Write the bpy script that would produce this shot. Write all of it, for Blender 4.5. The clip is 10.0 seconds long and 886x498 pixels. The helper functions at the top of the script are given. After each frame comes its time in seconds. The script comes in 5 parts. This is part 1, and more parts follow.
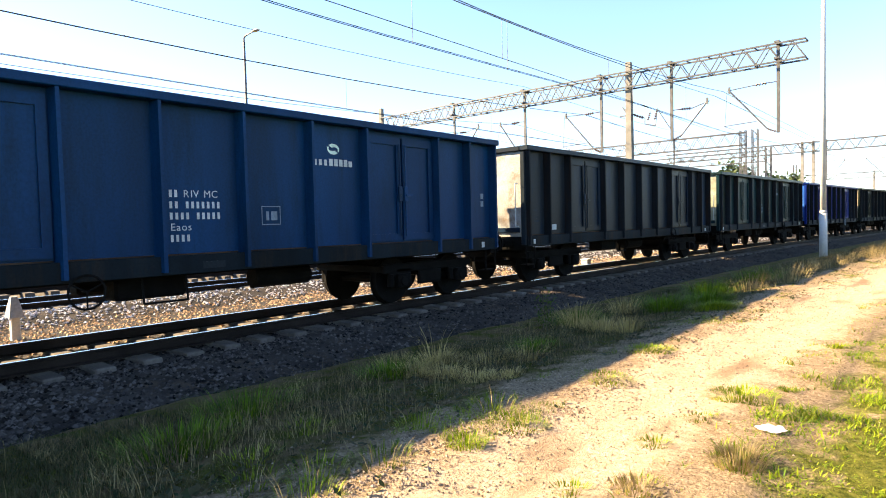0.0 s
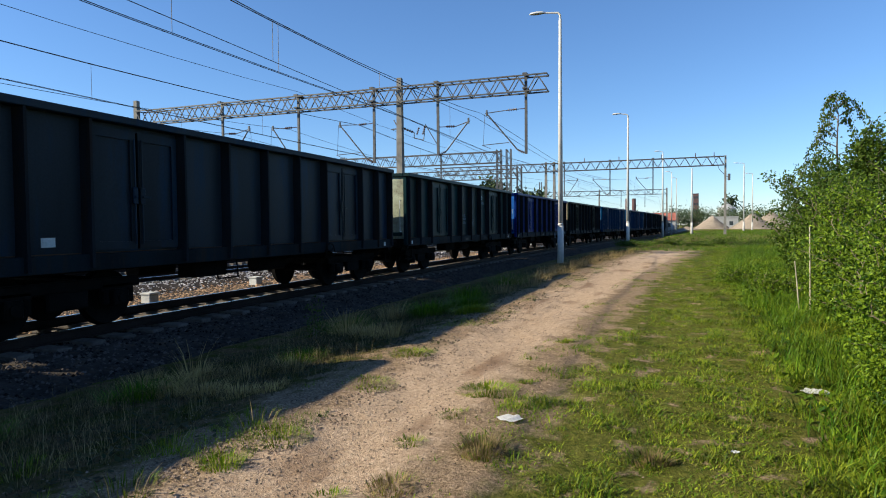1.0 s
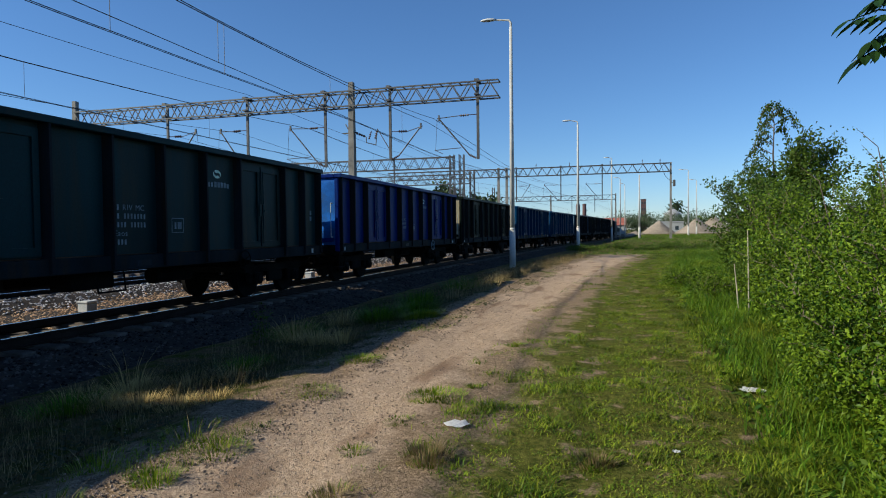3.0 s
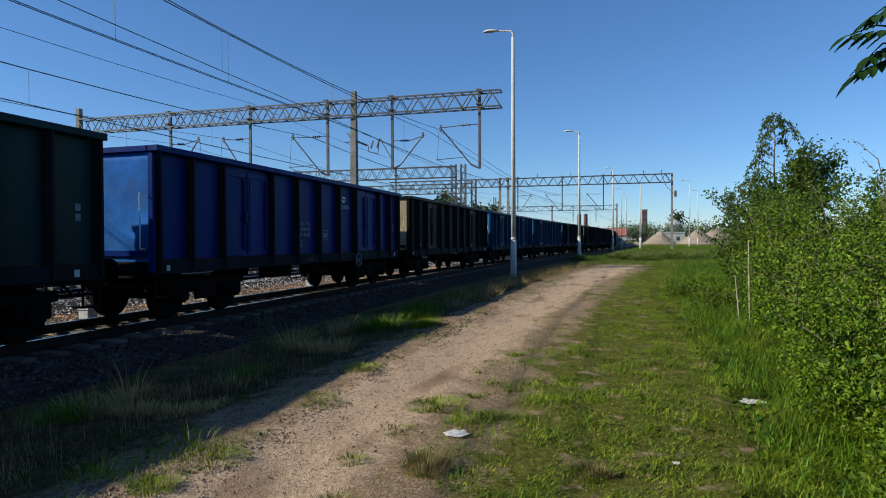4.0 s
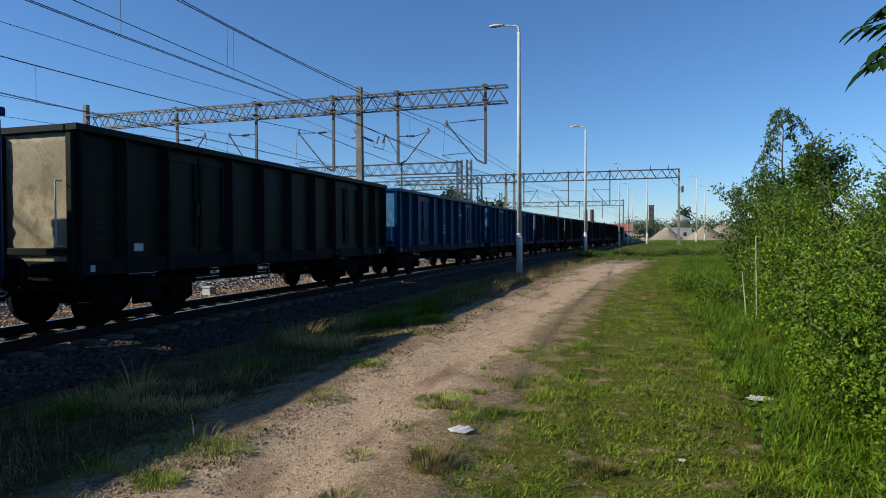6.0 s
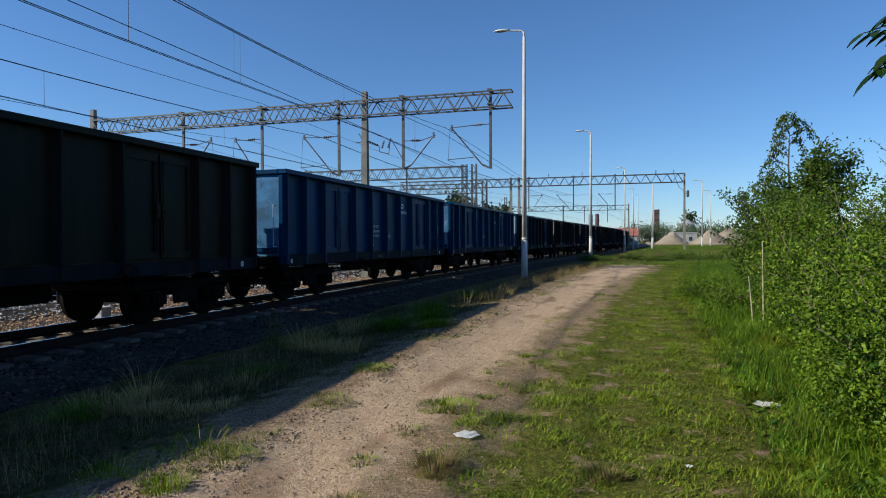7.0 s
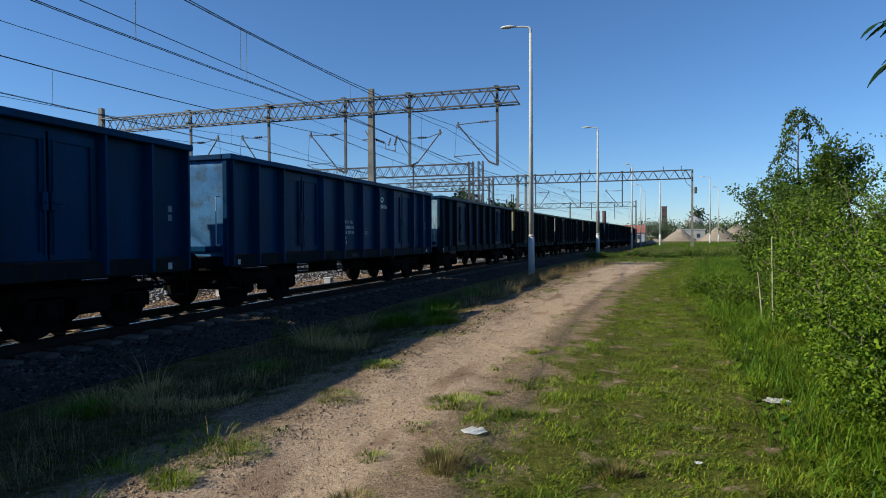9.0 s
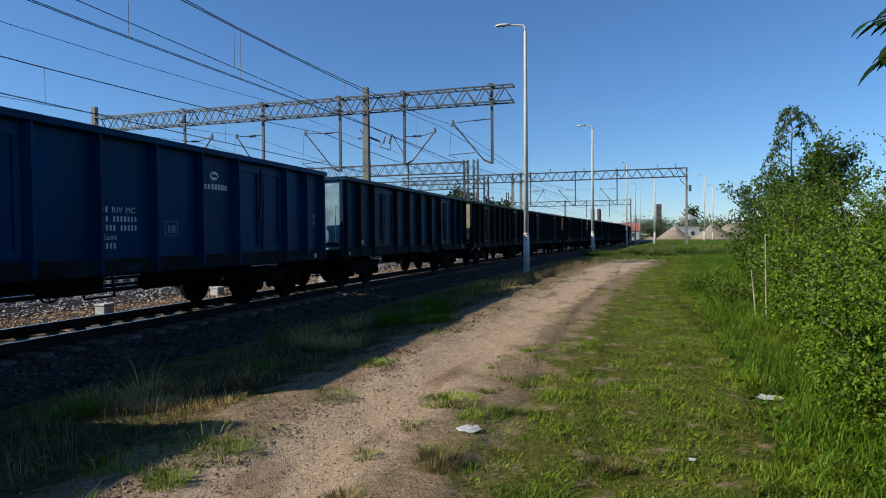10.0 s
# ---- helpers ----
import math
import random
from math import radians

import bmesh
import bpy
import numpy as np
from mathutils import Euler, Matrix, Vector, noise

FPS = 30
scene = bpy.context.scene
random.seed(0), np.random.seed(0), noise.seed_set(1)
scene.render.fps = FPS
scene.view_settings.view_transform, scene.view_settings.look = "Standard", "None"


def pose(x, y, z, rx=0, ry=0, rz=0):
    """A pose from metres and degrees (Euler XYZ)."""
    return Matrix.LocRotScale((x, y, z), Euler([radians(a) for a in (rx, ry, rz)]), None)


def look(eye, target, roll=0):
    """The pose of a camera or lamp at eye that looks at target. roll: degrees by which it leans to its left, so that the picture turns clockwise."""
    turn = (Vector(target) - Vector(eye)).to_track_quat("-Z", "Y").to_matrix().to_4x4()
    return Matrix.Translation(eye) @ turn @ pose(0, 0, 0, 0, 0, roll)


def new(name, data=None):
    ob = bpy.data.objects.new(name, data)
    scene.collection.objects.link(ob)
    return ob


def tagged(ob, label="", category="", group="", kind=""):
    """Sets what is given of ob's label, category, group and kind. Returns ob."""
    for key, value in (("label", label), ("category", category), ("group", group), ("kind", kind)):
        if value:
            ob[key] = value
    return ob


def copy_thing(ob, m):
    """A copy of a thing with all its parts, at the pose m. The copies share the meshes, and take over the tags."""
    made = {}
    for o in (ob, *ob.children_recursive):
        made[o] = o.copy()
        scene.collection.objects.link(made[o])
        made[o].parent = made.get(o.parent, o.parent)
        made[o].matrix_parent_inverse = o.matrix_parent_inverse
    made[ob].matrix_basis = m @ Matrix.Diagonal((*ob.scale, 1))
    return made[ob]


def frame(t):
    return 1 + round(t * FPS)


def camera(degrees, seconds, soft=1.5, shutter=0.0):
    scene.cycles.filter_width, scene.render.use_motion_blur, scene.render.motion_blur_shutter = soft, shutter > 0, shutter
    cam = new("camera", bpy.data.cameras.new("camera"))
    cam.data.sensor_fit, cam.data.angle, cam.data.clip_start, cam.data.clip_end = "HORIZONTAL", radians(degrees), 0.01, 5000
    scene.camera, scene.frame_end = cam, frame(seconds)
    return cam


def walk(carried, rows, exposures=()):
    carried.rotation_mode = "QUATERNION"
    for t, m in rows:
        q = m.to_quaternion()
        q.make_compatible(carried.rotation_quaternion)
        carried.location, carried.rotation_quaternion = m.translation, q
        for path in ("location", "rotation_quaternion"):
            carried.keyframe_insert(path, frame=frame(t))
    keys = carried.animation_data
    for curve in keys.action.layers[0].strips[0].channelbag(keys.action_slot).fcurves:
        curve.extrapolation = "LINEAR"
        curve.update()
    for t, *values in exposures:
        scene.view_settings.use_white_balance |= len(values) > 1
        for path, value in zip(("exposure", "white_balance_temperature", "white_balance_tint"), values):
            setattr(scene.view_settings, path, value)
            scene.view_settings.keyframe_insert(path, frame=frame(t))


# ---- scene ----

# ---- camera ----
cam = camera(71.86, 10.0, 1.0)
# seconds, eye x y z, yaw, pitch, roll in degrees
EYE_ROWS = [
    (0.0, -0.173, -0.100, 1.568, 40.430, -2.370, -1.450),
    (0.5, -0.114, -0.208, 1.620, 27.357, -2.095, -0.313),
    (0.7, -0.091, -0.189, 1.622, 23.734, -1.369, -0.794),
    (0.8, -0.084, -0.154, 1.611, 22.158, -1.398, -0.644),
    (0.9, -0.076, -0.119, 1.599, 20.649, -1.768, -0.235),
    (1.0, -0.069, -0.084, 1.588, 19.609, -2.061, -0.521),
    (1.3, -0.052, -0.057, 1.586, 18.083, -1.895, -0.384),
    (1.5, -0.040, -0.039, 1.585, 18.041, -1.873, 0.545),
    (2.0, -0.025, -0.015, 1.580, 16.414, -1.903, -0.080),
    (3.5, -0.016, -0.008, 1.577, 15.222, -1.252, -0.585),
    (4.0, -0.012, -0.025, 1.582, 15.411, -0.776, -0.252),
    (4.5, -0.017, -0.011, 1.578, 15.879, -1.412, -0.533),
    (5.0, -0.009, -0.006, 1.581, 15.781, -1.482, -0.435),
    (5.5, -0.004, 0.000, 1.580, 15.780, -1.370, -0.344),
    (7.0, -0.014, -0.007, 1.584, 16.422, -0.769, -0.203),
    (7.5, -0.014, -0.005, 1.583, 16.353, -0.641, -0.302),
    (8.0, -0.016, 0.014, 1.576, 16.548, -0.903, 0.057),
    (8.5, -0.016, 0.010, 1.580, 16.874, -1.323, -0.171),
    (9.0, -0.024, 0.010, 1.571, 17.046, -1.010, -0.322),
    (9.5, -0.015, 0.020, 1.570, 16.313, -1.366, -0.372),
    (10.0, -0.016, 0.009, 1.571, 16.604, -1.164, -0.463),
]
EXPOSURES = [(0.0, 2.55, 7300, 15), (0.25, 1.65, 6600, 13), (0.5, 1.18, 6100, 11), (0.8, 0.95, 5800, 10), (1.1, 0.85, 5600, 9), (1.5, 0.65, 5500, 8), (2.5, 0.42, 5350, 8), (10.0, 0.42, 5350, 8)]
walk(cam, [(t, pose(x, y, z, 90 + p, 0, yw) @ pose(0, 0, 0, 0, 0, r)) for t, x, y, z, yw, p, r in EYE_ROWS], EXPOSURES)

# ---- world and sun ----
SUN_TO = Vector((-5.3, -2.8, 3.45)).normalized()
world = bpy.data.worlds.new("sky")
scene.world = world
world.use_nodes = True
wn = world.node_tree
sky = wn.nodes.new("ShaderNodeTexSky")
sky.sky_type = "NISHITA"
sky.sun_disc = False
sky.sun_elevation = math.asin(SUN_TO.z)
sky.sun_rotation = math.atan2(SUN_TO.x, SUN_TO.y)
sky.air_density, sky.dust_density, sky.ozone_density = 1.0, 0.0, 5.2
wn.nodes["Background"].inputs["Strength"].default_value = 0.08
wn.links.new(sky.outputs["Color"], wn.nodes["Background"].inputs["Color"])
sun_data = bpy.data.lights.new("sun", "SUN")
sun_data.energy, sun_data.angle, sun_data.color = 5.0, radians(0.55), (1.0, 0.83, 0.55)
sun = new("sun", sun_data)
sun.matrix_world = look(SUN_TO * 60, (0, 0, 0))


# ---- materials ----
def mat(name, base, rough=0.6, metal=0.0, var=0.25, scale=3.0, fine=40.0, bump=0.15, second=None, streak=False, island=0.0):
    """A procedural surface: two scales of variation, fine relief, optional second colour (dirt, rust) and vertical streaks."""
    m = bpy.data.materials.new(name)
    m.use_nodes = True
    t = m.node_tree
    n, l = t.nodes, t.links
    b = n["Principled BSDF"]
    b.inputs["Roughness"].default_value, b.inputs["Metallic"].default_value = rough, metal
    b.inputs["Specular IOR Level"].default_value = 0.5 if metal or rough < 0.35 else 0.08
    co = n.new("ShaderNodeTexCoord")
    mp = n.new("ShaderNodeMapping")
    l.new(co.outputs["Object"], mp.inputs["Vector"])
    if streak:
        mp.inputs["Scale"].default_value = (1.0, 1.0, 0.16)
    oi = n.new("ShaderNodeObjectInfo")
    shift = n.new("ShaderNodeVectorMath")
    shift.operation = "MULTIPLY_ADD"
    shift.inputs[1].default_value = (17.0, 17.0, 17.0)
    l.new(oi.outputs["Random"], shift.inputs[0])
    l.new(mp.outputs["Vector"], shift.inputs[2])
    n1, n2 = n.new("ShaderNodeTexNoise"), n.new("ShaderNodeTexNoise")
    n1.inputs["Scale"].default_value, n1.inputs["Detail"].default_value = scale, 5
    n2.inputs["Scale"].default_value, n2.inputs["Detail"].default_value = fine, 4
    l.new(shift.outputs[0], n1.inputs["Vector"])
    l.new(co.outputs["Object"], n2.inputs["Vector"])
    r = n.new("ShaderNodeValToRGB")
    r.color_ramp.elements[0].position, r.color_ramp.elements[1].position = 0.34, 0.66
    r.color_ramp.elements[0].color = (*[c * (1 - var) for c in base], 1)
    r.color_ramp.elements[1].color = (*[min(1, c * (1 + var)) for c in base], 1)
    l.new(n1.outputs["Fac"], r.inputs["Fac"])
    out = r.outputs["Color"]
    if second:
        n3 = n.new("ShaderNodeTexNoise")
        n3.inputs["Scale"].default_value, n3.inputs["Detail"].default_value, n3.inputs["Roughness"].default_value = scale * 1.7, 8, 0.7
        l.new(shift.outputs[0], n3.inputs["Vector"])
        r3 = n.new("ShaderNodeValToRGB")
        r3.color_ramp.elements[0].position, r3.color_ramp.elements[1].position = 0.5, 0.68
        l.new(n3.outputs["Fac"], r3.inputs["Fac"])
        mx = n.new("ShaderNodeMix")
        mx.data_type = "RGBA"
        l.new(r3.outputs["Color"], mx.inputs["Factor"])
        l.new(out, mx.inputs["A"])
        mx.inputs["B"].default_value = (*second, 1)
        out = mx.outputs["Result"]
    f = n.new("ShaderNodeMix")
    f.data_type, f.blend_type = "RGBA", "MULTIPLY"
    f.inputs["Factor"].default_value = 0.5
    rf = n.new("ShaderNodeValToRGB")
    rf.color_ramp.elements[0].position, rf.color_ramp.elements[1].position = 0.3, 0.62
    rf.color_ramp.elements[0].color = (0.55, 0.55, 0.55, 1)
    l.new(n2.outputs["Fac"], rf.inputs["Fac"])
    l.new(out, f.inputs["A"])
    l.new(rf.outputs["Color"], f.inputs["B"])
    out = f.outputs["Result"]
    if island:
        g = n.new("ShaderNodeNewGeometry")
        hs = n.new("ShaderNodeHueSaturation")
        ra = n.new("ShaderNodeMapRange")
        ra.inputs["To Min"].default_value, ra.inputs["To Max"].default_value = 1 - island, 1 + island
        l.new(g.outputs["Random Per Island"], ra.inputs["Value"])
        l.new(ra.outputs["Result"], hs.inputs["Value"])
        l.new(out, hs.inputs["Color"])
        out = hs.outputs["Color"]
    l.new(out, b.inputs["Base Color"])
    if bump:
        bp = n.new("ShaderNodeBump")
        bp.inputs["Strength"].default_value, bp.inputs["Distance"].default_value = bump, 0.02
        l.new(n2.outputs["Fac"], bp.inputs["Height"])
        l.new(bp.outputs["Normal"], b.inputs["Normal"])
    return m


def leaf_mat(name, a, b_col, rough=0.5, through_light=0.27):
    """Leaves and blades: colour from leaf to leaf between two greens, part of the light goes through."""
    m = bpy.data.materials.new(name)
    m.use_nodes = True
    t = m.node_tree
    n, l = t.nodes, t.links
    b = n["Principled BSDF"]
    b.inputs["Roughness"].default_value = rough
    b.inputs["Specular IOR Level"].default_value = 0.16
    g = n.new("ShaderNodeNewGeometry")
    mx = n.new("ShaderNodeMix")
    mx.data_type = "RGBA"
    mx.inputs["A"].default_value, mx.inputs["B"].default_value = (*a, 1), (*b_col, 1)
    l.new(g.outputs["Random Per Island"], mx.inputs["Factor"])
    co = n.new("ShaderNodeTexCoord")
    ns = n.new("ShaderNodeTexNoise")
    ns.inputs["Scale"].default_value, ns.inputs["Detail"].default_value = 2.0, 4
    l.new(co.outputs["Object"], ns.inputs["Vector"])
    hs = n.new("ShaderNodeHueSaturation")
    ra = n.new("ShaderNodeMapRange")
    ra.inputs["From Min"].default_value, ra.inputs["From Max"].default_value = 0.3, 0.7
    ra.inputs["To Min"].default_value, ra.inputs["To Max"].default_value = 0.5, 1.4
    l.new(ns.outputs["Fac"], ra.inputs["Value"])
    l.new(ra.outputs["Result"], hs.inputs["Value"])
    l.new(mx.outputs["Result"], hs.inputs["Color"])
    l.new(hs.outputs["Color"], b.inputs["Base Color"])
    tr = n.new("ShaderNodeBsdfTranslucent")
    l.new(hs.outputs["Color"], tr.inputs["Color"])
    ms = n.new("ShaderNodeMixShader")
    ms.inputs["Fac"].default_value = through_light
    l.new(b.outputs["BSDF"], ms.inputs[1])
    l.new(tr.outputs["BSDF"], ms.inputs[2])
    l.new(ms.outputs["Shader"], n["Material Output"].inputs["Surface"])
    return m


PAINTS = {
    "blue": mat("weathered_blue_paint", (0.0004, 0.028, 0.086), 0.40, 0, 0.3, 0.8, 30, 0.06, (0.002, 0.018, 0.046), True),
    "grey": mat("weathered_grey_paint", (0.012, 0.018, 0.024), 0.40, 0, 0.35, 0.9, 30, 0.08, (0.004, 0.022, 0.052), True),
    "green": mat("weathered_green_paint", (0.005, 0.023, 0.028), 0.40, 0, 0.3, 0.9, 30, 0.08, (0.018, 0.024, 0.020), True),
    "bright_blue": mat("fresh_blue_paint", (0.001, 0.014, 0.125), 0.40, 0, 0.2, 0.7, 30, 0.05, (0.012, 0.035, 0.13), True),
    "olive": mat("faded_olive_paint", (0.006, 0.011, 0.008), 0.46, 0, 0.3, 0.9, 30, 0.08, (0.020, 0.015, 0.009), True),
    "steel_blue": mat("faded_steel_blue_paint", (0.004, 0.024, 0.060), 0.42, 0, 0.3, 0.9, 30, 0.08, (0.025, 0.045, 0.065), True),
}
M_UNDER = mat("sooty_black_steel", (0.006, 0.0055, 0.005), 0.9, 0.0, 0.4, 3, 30, 0.2)
# near-black post colour holds the shade on the posts' sides
M_POST_SHADE = mat("shade_darkened_posts", (0.009, 0.012, 0.016), 0.7, 0, 0.4, 2, 30, 0.1, (0.02, 0.012, 0.008), True)
M_SILL = mat("grimed_sill_paint", (0.006, 0.011, 0.015), 0.7, 0, 0.4, 1.5, 30, 0.1, (0.022, 0.016, 0.011), True)
M_INSIDE = mat("rusty_wagon_inside", (0.09, 0.055, 0.035), 0.85, 0, 0.4, 1.5, 20, 0.2)
M_LETTER = mat("worn_white_lettering", (0.46, 0.50, 0.50), 0.6, 0, 0.15, 6, 60, 0)
M_FADED = mat("faded_stencil_paint", (0.16, 0.21, 0.25), 0.7, 0, 0.3, 6, 60, 0)
# end walls: lighter copies of the wagon paints, sunlight put into the colour
END_SUNLIT_PAINTS = {k: mat("sunlit_end_" + k, c, 0.7, 0, 0.3, 1.6, 30, 0.1, d) for k, c, d in (("blue", (0.055, 0.15, 0.32), (0.05, 0.09, 0.14)), ("grey", (0.34, 0.34, 0.33), (0.2, 0.15, 0.11)), ("green", (0.27, 0.29, 0.22), (0.15, 0.13, 0.10)), ("bright_blue", (0.02, 0.11, 0.42), (0.03, 0.09, 0.25)), ("olive", (0.32, 0.28, 0.19), (0.2, 0.13, 0.08)), ("steel_blue", (0.22, 0.33, 0.42), (0.12, 0.16, 0.2)))}
M_LOGO_GREEN = mat("faded_logo_green", (0.55, 0.72, 0.64), 0.6, 0, 0.15, 6, 60, 0)
M_RAIL = mat("worn_rail_steel", (0.022, 0.016, 0.013), 0.7, 0.0, 0.3, 2, 40, 0.1)
M_RAILTOP = mat("polished_rail_head", (0.55, 0.54, 0.52), 0.25, 1.0, 0.1, 2, 40, 0.02)
M_SLEEPER = mat("weathered_concrete_sleeper", (0.13, 0.112, 0.095), 0.9, 0, 0.25, 2, 30, 0.3)
M_BALLAST_DARK = mat("dirty_ballast_stone", (0.058, 0.050, 0.045), 0.9, 0, 0.3, 3, 40, 0.3, None, False, 0.9)
M_BALLAST_TAN = mat("tan_ballast_stone", (0.40, 0.26, 0.15), 0.9, 0, 0.3, 3, 40, 0.3, None, False, 0.45)
M_BALLAST_WHITE = mat("pale_ballast_stone", (0.55, 0.52, 0.52), 0.9, 0, 0.2, 3, 40, 0.3, None, False, 0.4)
M_CONCRETE = mat("pale_concrete", (0.52, 0.51, 0.48), 0.8, 0, 0.12, 1.5, 40, 0.12)
M_MAST = mat("weathered_mast_concrete", (0.22, 0.21, 0.19), 0.85, 0, 0.2, 1.5, 40, 0.2)
M_GALV = mat("galvanised_steel", (0.075, 0.077, 0.08), 0.55, 0.2, 0.25, 3, 40, 0.08, (0.10, 0.075, 0.06))
M_STEEL_DARK = mat("dark_painted_steel", (0.10, 0.10, 0.105), 0.6, 0.3, 0.3, 3, 40, 0.08)
M_WIRE = mat("copper_wire_dull", (0.07, 0.065, 0.06), 0.5, 0.5, 0.2, 3, 40, 0)
M_INSUL = mat("brown_insulator", (0.07, 0.035, 0.025), 0.3, 0, 0.2, 3, 40, 0)
M_LAMP = mat("lamp_housing", (0.62, 0.62, 0.6), 0.45, 0.1, 0.1, 3, 40, 0)
M_LEAF = leaf_mat("shrub_leaves", (0.022, 0.062, 0.003), (0.165, 0.24, 0.008), 0.5, 0.18)
M_LEAF_DARK = leaf_mat("tree_leaves", (0.034, 0.070, 0.006), (0.095, 0.14, 0.012))
M_LEAF_YEL = leaf_mat("yellow_green_leaves", (0.12, 0.19, 0.015), (0.20, 0.26, 0.03))
M_LEAF_BIG = leaf_mat("ash_leaflets", (0.015, 0.038, 0.008), (0.03, 0.07, 0.014), 0.4, 0.15)
M_GRASS = leaf_mat("green_grass", (0.055, 0.120, 0.004), (0.26, 0.30, 0.015), 0.5, 0.2)
# verge blades coloured darker to deepen the train's shadow
M_GRASS_VERGE_SHADE = leaf_mat("verge_grass", (0.020, 0.036, 0.006), (0.095, 0.076, 0.030))
M_GRASS_TALL = leaf_mat("rank_grass", (0.030, 0.090, 0.003), (0.14, 0.22, 0.008), 0.5, 0.2)
M_GRASS_DRY = leaf_mat("dry_grass", (0.20, 0.145, 0.06), (0.40, 0.31, 0.14), 0.7, 0.25)
# brighter copy of the dry grass, with sunlight put into the colour
M_GRASS_DRY_LIT = leaf_mat("sunlit_dry_grass", (0.34, 0.24, 0.09), (0.58, 0.44, 0.17), 0.7, 0.25)
M_BARK = mat("grey_bark", (0.16, 0.13, 0.10), 0.9, 0, 0.3, 4, 40, 0.4)
M_STICK = mat("dead_pale_wood", (0.38, 0.34, 0.26), 0.9, 0, 0.2, 4, 40, 0.3)
M_SAND = mat("sand_heap", (0.27, 0.225, 0.175), 0.95, 0, 0.2, 0.3, 3, 0.4)
M_WHITE = mat("white_render", (0.36, 0.36, 0.36), 0.8, 0, 0.08, 1, 20, 0.05)
M_ROOF = mat("red_roof", (0.32, 0.12, 0.09), 0.8, 0, 0.2, 1, 20, 0.1)
M_BRICKTOWER = mat("red_brown_tower", (0.12, 0.075, 0.075), 0.8, 0, 0.2, 0.3, 5, 0.1)
M_WINDOW = mat("dark_window", (0.04, 0.05, 0.06), 0.15, 0, 0.1, 1, 20, 0)
M_PAPER = mat("white_paper_litter", (0.92, 0.91, 0.89), 0.7, 0, 0.05, 8, 60, 0.1)
M_FARLEAF = leaf_mat("far_tree_leaves", (0.045, 0.07, 0.03), (0.085, 0.115, 0.05), 0.7, 0.1)


# ---- helpers ----
def part(name, bm, material, parent=None, label="", smooth=False):
    me = bpy.data.meshes.new(name)
    bm.to_mesh(me)
    bm.free()
    me.materials.append(material)
    if smooth:
        me.shade_smooth()
    ob = new(name, me)
    if parent:
        ob.parent = parent
    if label:
        ob["label"] = label
    return ob


def raw(name, verts, faces, material, parent=None, label=""):
    me = bpy.data.meshes.new(name)
    me.from_pydata(verts, [], faces)
    me.materials.append(material)
    me.update()
    ob = new(name, me)
    if parent:
        ob.parent = parent
    if label:
        ob["label"] = label
    return ob


def empty(name, m=None):
    ob = new(name)
    ob.empty_display_size = 0.2
    if m is not None:
        ob.matrix_basis = m
    return ob


def box(bm, x0, x1, y0, y1, z0, z1, bevel=0.0):
    v = [bm.verts.new((x, y, z)) for z in (z0, z1) for x, y in ((x0, y0), (x1, y0), (x1, y1), (x0, y1))]
    fs = [bm.faces.new([v[i] for i in q]) for q in ((3, 2, 1, 0), (4, 5, 6, 7), (0, 1, 5, 4), (1, 2, 6, 5), (2, 3, 7, 6), (3, 0, 4, 7))]
    if bevel:
        es = list({e for f in fs for e in f.edges})
        bmesh.ops.bevel(bm, geom=es, offset=bevel, segments=1, affect="EDGES")


def tube(bm, p, q, r0, r1=None, seg=8, cap=True):
    p, q = Vector(p), Vector(q)
    r1 = r0 if r1 is None else r1
    a = (q - p).normalized()
    u = a.orthogonal().normalized()
    w = a.cross(u)
    ring = [[bm.verts.new(c + (u * math.cos(k * math.tau / seg) + w * math.sin(k * math.tau / seg)) * r) for k in range(seg)] for c, r in ((p, r0), (q, r1))]
    for k in range(seg):
        bm.faces.new((ring[0][k], ring[0][(k + 1) % seg], ring[1][(k + 1) % seg], ring[1][k]))
    if cap:
        bm.faces.new(ring[0][::-1])
        bm.faces.new(ring[1])


def chain(bm, pts, radii, seg=6):
    for a, b, ra, rb in zip(pts, pts[1:], radii, radii[1:]):
        tube(bm, a, b, ra, rb, seg)


def bar(bm, p, q, w, h=None):
    """A square bar from p to q."""
    h = h or w
    p, q = Vector(p), Vector(q)
    a = (q - p).normalized()
    u = a.cross(Vector((0, 0, 1)))
    u = u.normalized() if u.length > 0.05 else Vector((1, 0, 0))
    n = u.cross(a)
    rings = [[bm.verts.new(c + u * i * w / 2 + n * j * h / 2) for i, j in ((-1, -1), (1, -1), (1, 1), (-1, 1))] for c in (p, q)]
    for k in range(4):
        bm.faces.new((rings[0][k], rings[0][(k + 1) % 4], rings[1][(k + 1) % 4], rings[1][k]))
    bm.faces.new(rings[0][::-1])
    bm.faces.new(rings[1])


# ---- the line of the track ----
# s is the way along the train's near side from abeam of the first eye; the line swings right, then back
SIDE_X, BEND, HALF = -8.405, 1 / 634.0, 1.42
TRACK = [(SIDE_X, -80.0, 0.0)]
for i in range(1, 1400):
    s_i = -80 + i * 0.5
    x_i, y_i, h_i = TRACK[-1]
    h_i += 0.5 * (BEND if 0 <= s_i < 78 else -BEND if 78 <= s_i < 156 else 0.0)
    TRACK.append((x_i + 0.5 * math.sin(h_i), y_i + 0.5 * math.cos(h_i), h_i))


